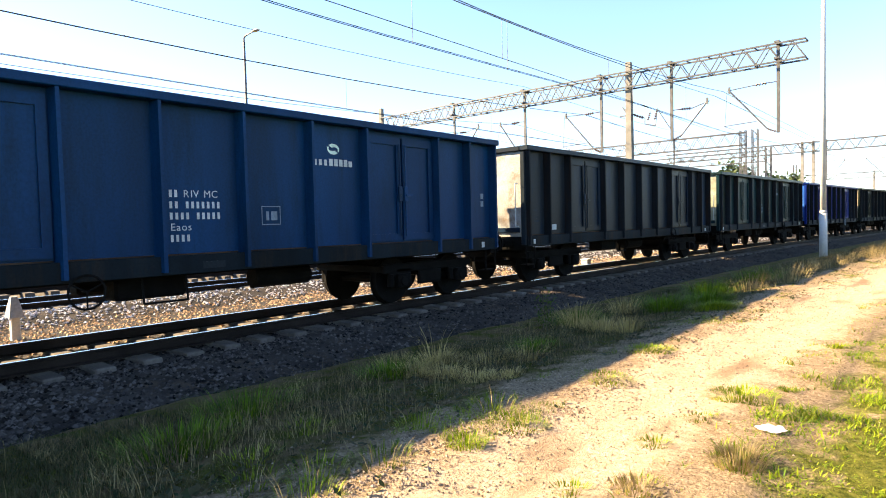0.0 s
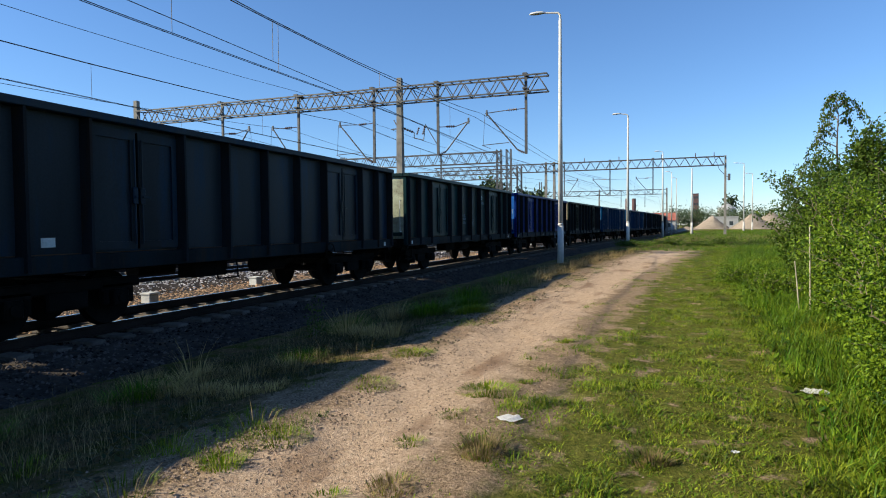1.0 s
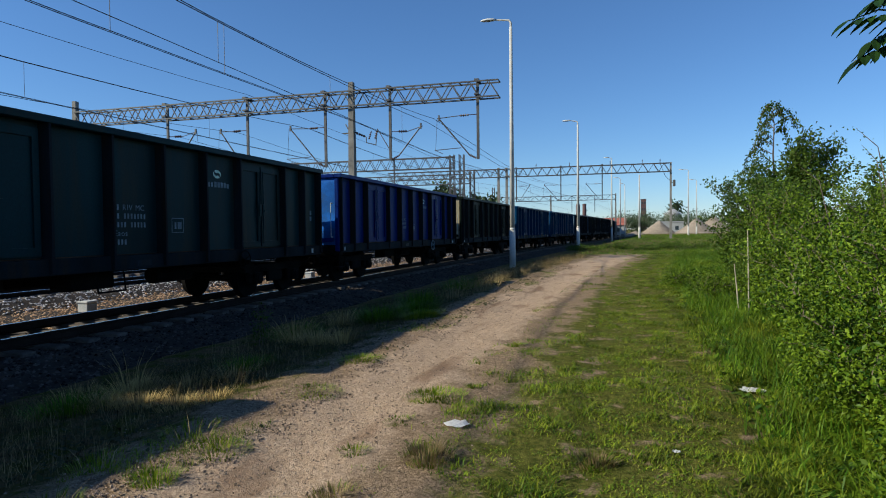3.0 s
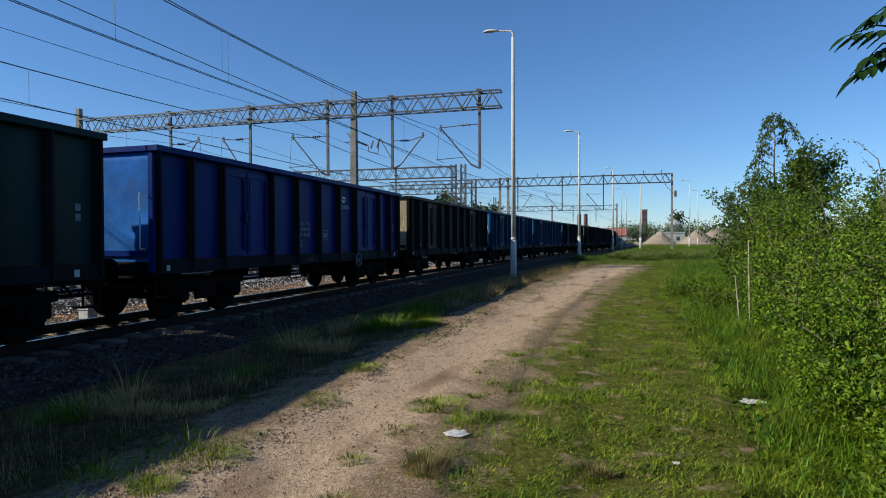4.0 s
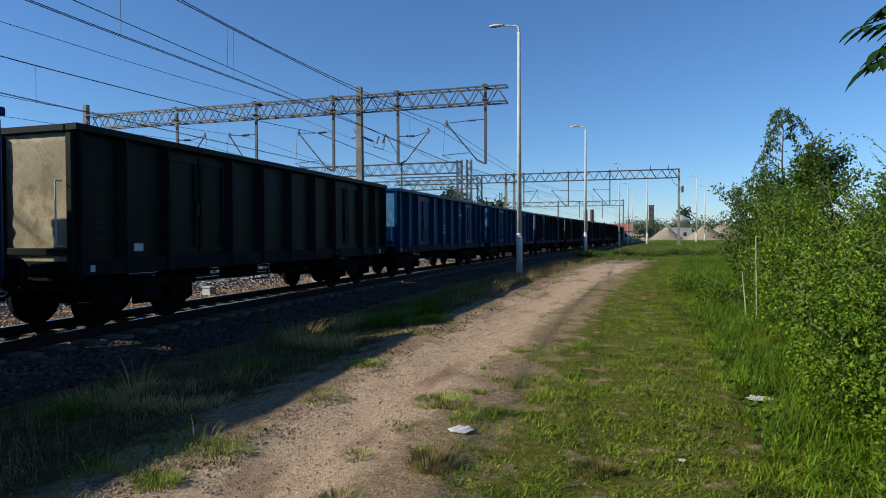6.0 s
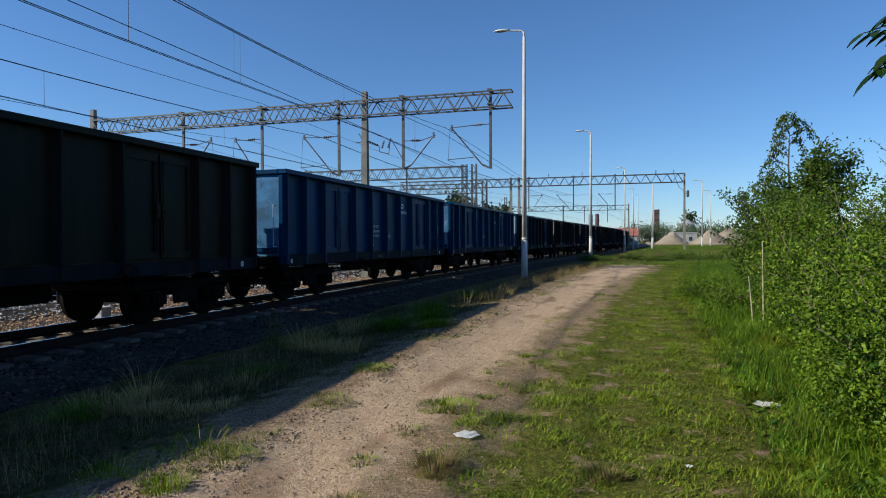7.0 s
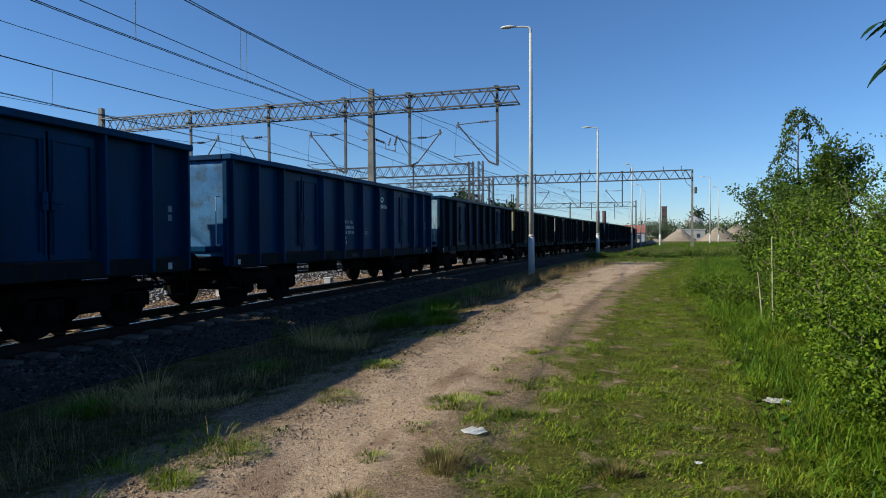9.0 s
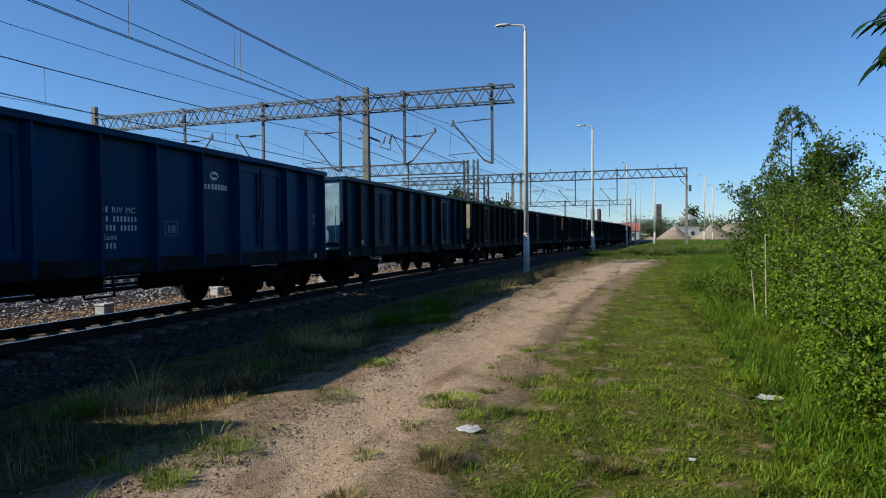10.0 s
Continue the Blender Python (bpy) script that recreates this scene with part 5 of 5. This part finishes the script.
def shrub(x, y, height, spread_r, count, size, seed, material, label, name="shrub", cat="shrub", stems=9, puff=0.085, clear=0.0, crown=None):
    r = random.Random(seed)
    g = np.random.default_rng(seed)
    z = float(ground_z(np.array(x), np.array(y)))
    o = tagged(empty(name, Matrix.Translation((x, y, z))), label, cat, "shrubs beside the path" if cat == "shrub" else "")
    bm = bmesh.new()
    ends = []
    for k in range(stems):
        a = k * math.tau / stems + r.uniform(-0.4, 0.4)
        q = spread_r * r.uniform(0.3, 0.95)
        tip = Vector((math.cos(a) * q, math.sin(a) * q, height * r.uniform(0.55, 0.95) * (1.1 - 0.35 * q / spread_r)))
        grow(r, Vector((math.cos(a) * 0.1, math.sin(a) * 0.1, 0)), tip, 0.012 + 0.008 * height, 2, bm, ends)
    top = max(p.z for p in ends)
    wide = sorted(math.hypot(p.x, p.y) for p in ends)[int(0.93 * len(ends))]
    fit = Vector((spread_r / wide, spread_r / wide, height / top))
    for v in bm.verts:
        v.co *= fit
    part("branch_work", bm, M_BARK, o)
    e = np.array([tuple(p * fit) for p in ends])
    e = e[e[:, 2] > clear]
    c = e[g.integers(0, len(e), count)] + g.normal(0, puff, (count, 3))
    if clear == 0:
        low = int(count * 0.3)
        a, q = g.uniform(0, 6.28, low), spread_r * 0.95 * np.sqrt(g.random(low))
        c[:low] = np.stack([q * np.cos(a), q * np.sin(a), g.uniform(0.05, 0.75, low) * height * (1.05 - 0.6 * (q / spread_r) ** 2)], -1)
    c[:, 2] = np.maximum(c[:, 2], 0.04)
    leaves("foliage", material, c, size, seed + 1, o)
    return o


SHRUBS = (
    (1.95, 3.5, 1.0, 0.72, 13050, (0.023, 0.055), M_LEAF),
    (2.5, 4.5, 1.45, 0.9, 20300, (0.023, 0.055), M_LEAF),
    (2.15, 5.6, 1.1, 0.75, 15950, (0.023, 0.055), M_LEAF),
    (3.4, 5.6, 1.9, 1.0, 21750, (0.027, 0.058), M_LEAF),
    (2.6, 7.0, 1.45, 0.95, 20300, (0.027, 0.058), M_LEAF),
    (4.1, 7.4, 2.8, 1.1, 20300, (0.031, 0.062), M_LEAF),
    (3.1, 8.9, 1.75, 1.0, 18850, (0.031, 0.062), M_LEAF),
    (4.6, 9.8, 2.65, 1.2, 18850, (0.031, 0.066), M_LEAF),
    (3.05, 10.9, 1.8, 0.9, 15950, (0.031, 0.066), M_LEAF),
    (3.3, 12.9, 2.4, 0.9, 15950, (0.035, 0.070), M_LEAF),
    (4.8, 13.0, 2.9, 1.3, 18850, (0.035, 0.070), M_LEAF),
    (3.6, 15.3, 2.65, 1.0, 15000, (0.039, 0.078), M_LEAF_DARK),
    (4.15, 18.3, 3.0, 1.15, 15000, (0.055, 0.110), M_LEAF_DARK),
    (4.9, 21.6, 3.3, 1.3, 15000, (0.060, 0.120), M_LEAF_DARK),
    (6.5, 17.0, 3.25, 1.6, 12000, (0.060, 0.120), M_LEAF_DARK),
    (7.0, 12.0, 2.9, 1.7, 11000, (0.050, 0.100), M_LEAF),
    (6.4, 8.6, 2.9, 1.5, 9000, (0.050, 0.100), M_LEAF),
    (5.2, 5.4, 2.3, 1.2, 8000, (0.050, 0.090), M_LEAF),
    (5.7, 27.0, 2.3, 1.6, 6000, (0.090, 0.160), M_LEAF_DARK),
)
for k, (x, y, h, sp, n, size, m) in enumerate(SHRUBS):
    shrub(x, y, h, sp, n, size, 100 + 7 * k, m, "dense leafy green shrub in a hedge beside the path" if m is M_LEAF else "dark green leafy shrub in a hedge beside the path")
shrub(3.3, 13.3, 2.15, 0.5, 1800, (0.05, 0.1), 301, M_LEAF_YEL, "yellow-green leafy bush in the sunlit hedge", puff=0.16)
shrub(2.2, 14.5, 0.55, 0.6, 4500, (0.03, 0.06), 302, M_LEAF, "low leafy green weed clump in tall grass", puff=0.12)
shrub(2.0, 18.0, 0.5, 0.7, 4500, (0.03, 0.07), 303, M_LEAF, "low leafy green weed clump in tall grass", puff=0.12)
shrub(-5.5, 8.75, 0.72, 0.13, 260, (0.025, 0.06), 304, M_LEAF_DARK, "upright leafy green weed in the verge", "weed", "weed", 3, 0.05)
shrub(5.95, 23.0, 4.4, 1.25, 17000, (0.08, 0.15), 305, M_LEAF_DARK, "small leafy tree rising above the hedge", "tree", "tree", 7, 0.17, 1.4)
# drooping top shoots of the small tree
o = tagged(empty("tree", Matrix.Translation((5.45, 23.4, 0.1))), "slender tree with drooping leafy top shoots", "tree")
bm = bmesh.new()
r = random.Random(8)
tips = []
chain(bm, [(0, 0, 0), (0.05, 0, 2.0), (-0.05, 0, 4.0), (-0.02, 0, 5.1), (-0.12, 0, 5.55)], (0.06, 0.045, 0.028, 0.014, 0.006), 7)
for k, (z0, dx, dy, drop) in enumerate(((3.4, -1.05, 0.1, 0.5), (3.7, -0.85, -0.5, 0.6), (4.0, -0.95, 0.2, 0.6), (4.3, -0.6, 0.5, 0.7), (4.5, -0.75, -0.3, 0.5), (4.7, 0.55, 0.3, 0.5), (4.9, -0.5, 0.2, 0.7), (5.0, 0.95, -0.1, 0.35), (5.1, -0.35, -0.4, 0.6), (5.25, 0.4, 0.1, 0.45), (5.3, 0.75, 0.2, 0.3), (5.4, -0.45, 0.0, 0.5), (5.5, -0.25, 0.2, 0.15), (5.5, 0.22, -0.1, 0.3))):
    d = Vector((dx, dy, 0))
    p = [Vector((-0.04, 0, z0)), Vector((-0.04, 0, z0 + 0.28)) + d * 0.45, Vector((-0.04, 0, z0 + 0.2 - drop * 0.3)) + d * 0.8, Vector((-0.04, 0, z0 - drop)) + d]
    chain(bm, p, (0.018, 0.013, 0.009, 0.005), 5)
    for q in range(16):
        f = 0.5 + q / 15 * 2.5
        i = min(2, int(f))
        tips.append(p[i] + (p[i + 1] - p[i]) * (f - i))
part("trunk", bm, M_BARK, o)
e = np.array([tuple(p) for p in tips])
gg = np.random.default_rng(9)
leaves("crown", M_LEAF_DARK, e[gg.integers(0, len(e), 1700)] + gg.normal(0, 0.05, (1700, 3)), (0.06, 0.12), 10, o, 1.6)
# long arching shoots above the hedge
for k, (x, y, dx, h) in enumerate(((4.1, 10.6, -0.5, 3.0), (4.7, 12.4, -0.4, 2.95), (3.7, 11.9, -0.5, 2.55))):
    o = tagged(empty("arching_shoot", Matrix.Translation((x, y, float(ground_z(np.array(x), np.array(y)))))), "long thin leafy shoot arching out of the hedge", "shoot", "arching shoots")
    bm = bmesh.new()
    p = [Vector((0, 0, 0.1)), Vector((dx * 0.1, 0, h * 0.55)), Vector((dx * 0.45, 0.05, h * 0.9)), Vector((dx, 0.1, h))]
    chain(bm, p, (0.012, 0.01, 0.007, 0.003), 5)
    part("stem", bm, M_BARK, o)
    gg = np.random.default_rng(400 + k)
    f = gg.random(26) ** 0.6
    c = np.stack([np.interp(f, [0, 0.5, 0.8, 1], [q[i] for q in p]) for i in range(3)], -1) + gg.normal(0, 0.02, (26, 3))
    leaves("foliage", M_LEAF_YEL, c, (0.03, 0.07), 410 + k, o)
# low weeds where the dirt track ends
for k, (x, y, h, q) in enumerate(((-1.4, 47.0, 0.4, 1.1), (0.6, 49.5, 0.5, 1.2), (2.6, 47.5, 0.35, 1.0), (4.4, 50.0, 0.55, 1.2), (6.3, 47.0, 0.6, 1.4), (-2.6, 52.0, 0.5, 1.0))):
    shrub(x, y, h, q, 1300, (0.07, 0.15), 330 + k, M_LEAF_DARK, "low dark green weeds where the dirt track ends", puff=0.1)
# bare sticks in the hedge
for x, y, h, tilt in ((2.3, 11.6, 1.5, 0.02), (2.2, 11.9, 0.9, 0.08), (2.62, 11.3, 1.1, 0.10)):
    bm = bmesh.new()
    z = float(ground_z(np.array(x), np.array(y)))
    chain(bm, [(x, y, z - 0.05), (x - tilt * 0.5, y, z + h * 0.5), (x - tilt, y + 0.02, z + h)], (0.014, 0.012, 0.008), 6)
    tagged(part("dead_stick", bm, M_STICK), "bare pale dead stem standing in the hedge", "stick", "dead sticks")

# overhanging branch with large leaflets, from a tree beside the camera
o = tagged(empty("overhanging_tree", Matrix.Translation((3.555, 1.22, -0.04))), "leafy branch of an ash-like tree reaching over the path", "tree")
bm = bmesh.new()
chain(bm, [(0, 0, -0.1), (-0.2, 0.2, 1.4), (-0.8, 0.7, 2.3), (-1.6, 1.4, 2.72), (-2.25, 1.93, 2.66), (-2.34, 1.98, 2.45)], (0.07, 0.055, 0.035, 0.02, 0.008, 0.004), 8)
part("trunk", bm, M_BARK, o)
r = random.Random(14)
for base, out in (((-2.29, 1.97, 2.57), (-0.25, -0.05, -0.03)), ((-2.32, 1.98, 2.51), (-0.13, -0.04, -0.07)), ((-2.31, 1.97, 2.46), (-0.20, -0.05, -0.10)), ((-2.31, 1.98, 2.66), (-0.13, -0.04, -0.04)), ((-2.28, 1.95, 2.73), (-0.08, -0.03, -0.06))):
    bm = bmesh.new()
    b, d = Vector(base), Vector(out)
    chain(bm, [b, b + d * 0.5 + Vector((0, 0, 0.03)), b + d], (0.005, 0.004, 0.002), 5)
    side = d.cross(Vector((0, 0, 1))).normalized()
    for k in range(9):
        f = 0.2 + 0.8 * (k // 2) / 4
        c = b + d * f
        dirn = (d.normalized() * 0.7 + side * (1 if k % 2 else -1) * (0.9 if k < 8 else 0) + Vector((0, 0, -0.35))).normalized()
        ln = r.uniform(0.085, 0.12)
        nrm = dirn.cross(Vector((r.uniform(-0.3, 0.3), r.uniform(-0.3, 0.3), 1))).normalized()
        rows = []
        for q, w in ((0.0, 0.002), (0.2, 0.016), (0.45, 0.021), (0.75, 0.014), (1.0, 0.001)):
            m = c + dirn * ln * q - Vector((0, 0, 1)) * 0.02 * q * q
            rows.append([bm.verts.new(m - nrm * w + Vector((0, 0, 0.005))), bm.verts.new(m), bm.verts.new(m + nrm * w + Vector((0, 0, 0.005)))])
        for p, q in zip(rows, rows[1:]):
            for j in (0, 1):
                bm.faces.new((p[j], p[j + 1], q[j + 1], q[j]))
    part("leaf_spray", bm, M_LEAF_BIG, o)


# ---- distance ----
def heap(x, y, w, d, h, seed):
    r = random.Random(seed)
    bm = bmesh.new()
    rows = []
    for k in range(9):
        f = k / 8
        rows.append([bm.verts.new((x + math.cos(a) * w * (1 - f) * (1 + 0.14 * noise.noise((a, f * 2, seed))), y + math.sin(a) * d * (1 - f), -0.3 + (h + 0.3) * (f ** 1.05) * (1 + 0.08 * noise.noise((a * 2, f * 3, seed))))) for a in [j * math.tau / 28 for j in range(28)]])
    for a, b in zip(rows, rows[1:]):
        for j in range(28):
            bm.faces.new((a[j], a[(j + 1) % 28], b[(j + 1) % 28], b[j]))
    tagged(part("sand_heap", bm, M_SAND), "grey-brown heap of sand and gravel on the yard", "sand heap", "sand heaps")


heap(12.4, 172, 5.6, 6, 3.9, 1)
heap(21.5, 170, 6.5, 6, 4.4, 2)
heap(26.5, 176, 7.0, 6, 4.9, 3)
heap(6.0, 160, 5.0, 4, 1.2, 4)


def house(name, x, y, w, d, h, wall, roof, label, flat=False, storeys=1):
    o = tagged(empty(name, Matrix.Translation((x, y, 0))), label, "building", "far buildings")
    bm = bmesh.new()
    box(bm, -w / 2, w / 2, -d / 2, d / 2, -0.5, h)
    part("wall", bm, wall, o)
    bm = bmesh.new()
    if flat:
        box(bm, -w / 2 - 0.2, w / 2 + 0.2, -d / 2 - 0.2, d / 2 + 0.2, h, h + 0.4)
    else:
        v = [bm.verts.new(p) for p in ((-w / 2 - 0.4, -d / 2 - 0.4, h), (w / 2 + 0.4, -d / 2 - 0.4, h), (w / 2 + 0.4, d / 2 + 0.4, h), (-w / 2 - 0.4, d / 2 + 0.4, h), (-w / 2 - 0.4, 0, h + d * 0.35), (w / 2 + 0.4, 0, h + d * 0.35))]
        for q in ((0, 1, 5, 4), (2, 3, 4, 5), (0, 4, 3), (1, 2, 5), (3, 2, 1, 0)):
            bm.faces.new([v[i] for i in q])
    part("roof", bm, roof, o)
    n = max(2, int(w / 4))
    for s in range(storeys):
        for k in range(n):
            bm = bmesh.new()
            cx, cz = -w / 2 + (k + 0.5) * w / n, h * (s + 0.5) / storeys
            box(bm, cx - 0.6, cx + 0.6, -d / 2 - 0.05, -d / 2 + 0.05, cz - 0.7, cz + 0.7)
            part("window", bm, M_WINDOW, o)


house("tower_block", 21.0, 422, 3.2, 3.2, 21.0, M_BRICKTOWER, M_BRICKTOWER, "distant reddish-brown tower block on the skyline", True, 5)
house("warehouse", 21.0, 240, 9, 8, 4.0, M_WHITE, M_WHITE, "distant low white warehouse behind the sand heaps", True)
house("warehouse", -1.0, 235, 12, 8, 3.2, M_WHITE, M_ROOF, "distant pale building with a red roof", False)
house("warehouse", -14.0, 260, 14, 8, 3.4, M_ROOF, M_ROOF, "distant red-roofed shed beside the tracks", False)
for x in (-13.0, -10.4):
    bm = bmesh.new()
    tube(bm, (x, 262, -0.5), (x, 262, 12.5), 0.9, 0.8, 12)
    tagged(part("chimney", bm, M_BRICKTOWER), "distant red factory chimney", "chimney", "chimneys")
bm = bmesh.new()
tube(bm, (37, 400, -0.5), (37, 400, 11), 5, 5, 20)
tube(bm, (37, 400, 11), (37, 400, 14), 5, 1, 20)
tagged(part("storage_tank", bm, M_WHITE), "distant white storage tank with a conical roof", "tank")


def far_tree(x, y, h, w, n, seed, label="distant dark green tree on the skyline"):
    g = np.random.default_rng(seed)
    o = tagged(empty("far_tree", Matrix.Translation((x, y, 0))), label, "tree", "far trees")
    bm = bmesh.new()
    chain(bm, [(0, 0, -0.5), (0.1, 0, h * 0.4), (0, 0, h * 0.8)], (0.03 * h, 0.02 * h, 0.005 * h), 6)
    for k in range(6):
        a = k * 1.05
        tube(bm, (0, 0, h * (0.3 + 0.06 * k)), (math.cos(a) * w * 0.6, math.sin(a) * w * 0.6, h * (0.5 + 0.07 * k)), 0.01 * h, 0.004 * h, 5)
    part("trunk", bm, M_BARK, o)
    hubs = np.stack([g.normal(0, 0.38 * w, 16), g.normal(0, 0.38 * w, 16), g.uniform(0.3, 0.92, 16) * h], -1)
    c = hubs[g.integers(0, 16, n)] + g.normal(0, 0.13 * w + 0.06 * h, (n, 3)) * 0.8
    c[:, 2] = np.maximum(c[:, 2], 0.1 * h)
    leaves("crown", M_FARLEAF, c, (0.05 * h, 0.12 * h), seed + 1, o)


g = random.Random(77)
far_tree(-26.0, 98.0, 9.3, 3.8, 1500, 500, "green tree standing behind the gantries")
far_tree(-20.5, 101.0, 7.6, 3.2, 1300, 503, "green tree standing behind the gantries")
far_tree(40.0, 420, 19, 7, 700, 506)
for k in range(11):
    far_tree(6 + k * 4.2 + g.uniform(-1, 1), 300 + g.uniform(-8, 8), g.uniform(7.0, 9.5), g.uniform(8, 11), 900, 700 + 3 * k)
for k in range(30):
    far_tree(-70 + k * 8 + g.uniform(-3, 3), 300 + g.uniform(-20, 60), g.uniform(6, 10), g.uniform(5, 8), 300, 520 + 3 * k)
for k in range(12):
    far_tree(30 + k * 7 + g.uniform(-2, 2), 150 + k * 3 + g.uniform(-20, 20), g.uniform(4, 7), g.uniform(3, 5), 300, 640 + 3 * k)



# ---- what moves ----
def motions():
    times = [k * 0.5 for k in range(21)]
    steps = [k * 0.08 for k in range(126)]
    for n, w in WAGONS:
        walk(w, [(t, wagon_pose(n, t)) for t in times])
        if not -1 <= n <= 8:
            continue
        for b in [o for o in w.children if o.name.startswith("bogie")]:
            for o in [c for c in b.children if c.name.startswith("wheelset")]:
                at = o.location.copy()
                walk(o, [(t, pose(at.x, at.y, at.z, math.degrees((train_s(0) - train_s(t)) / 0.46) % 360.0)) for t in steps])


motions()
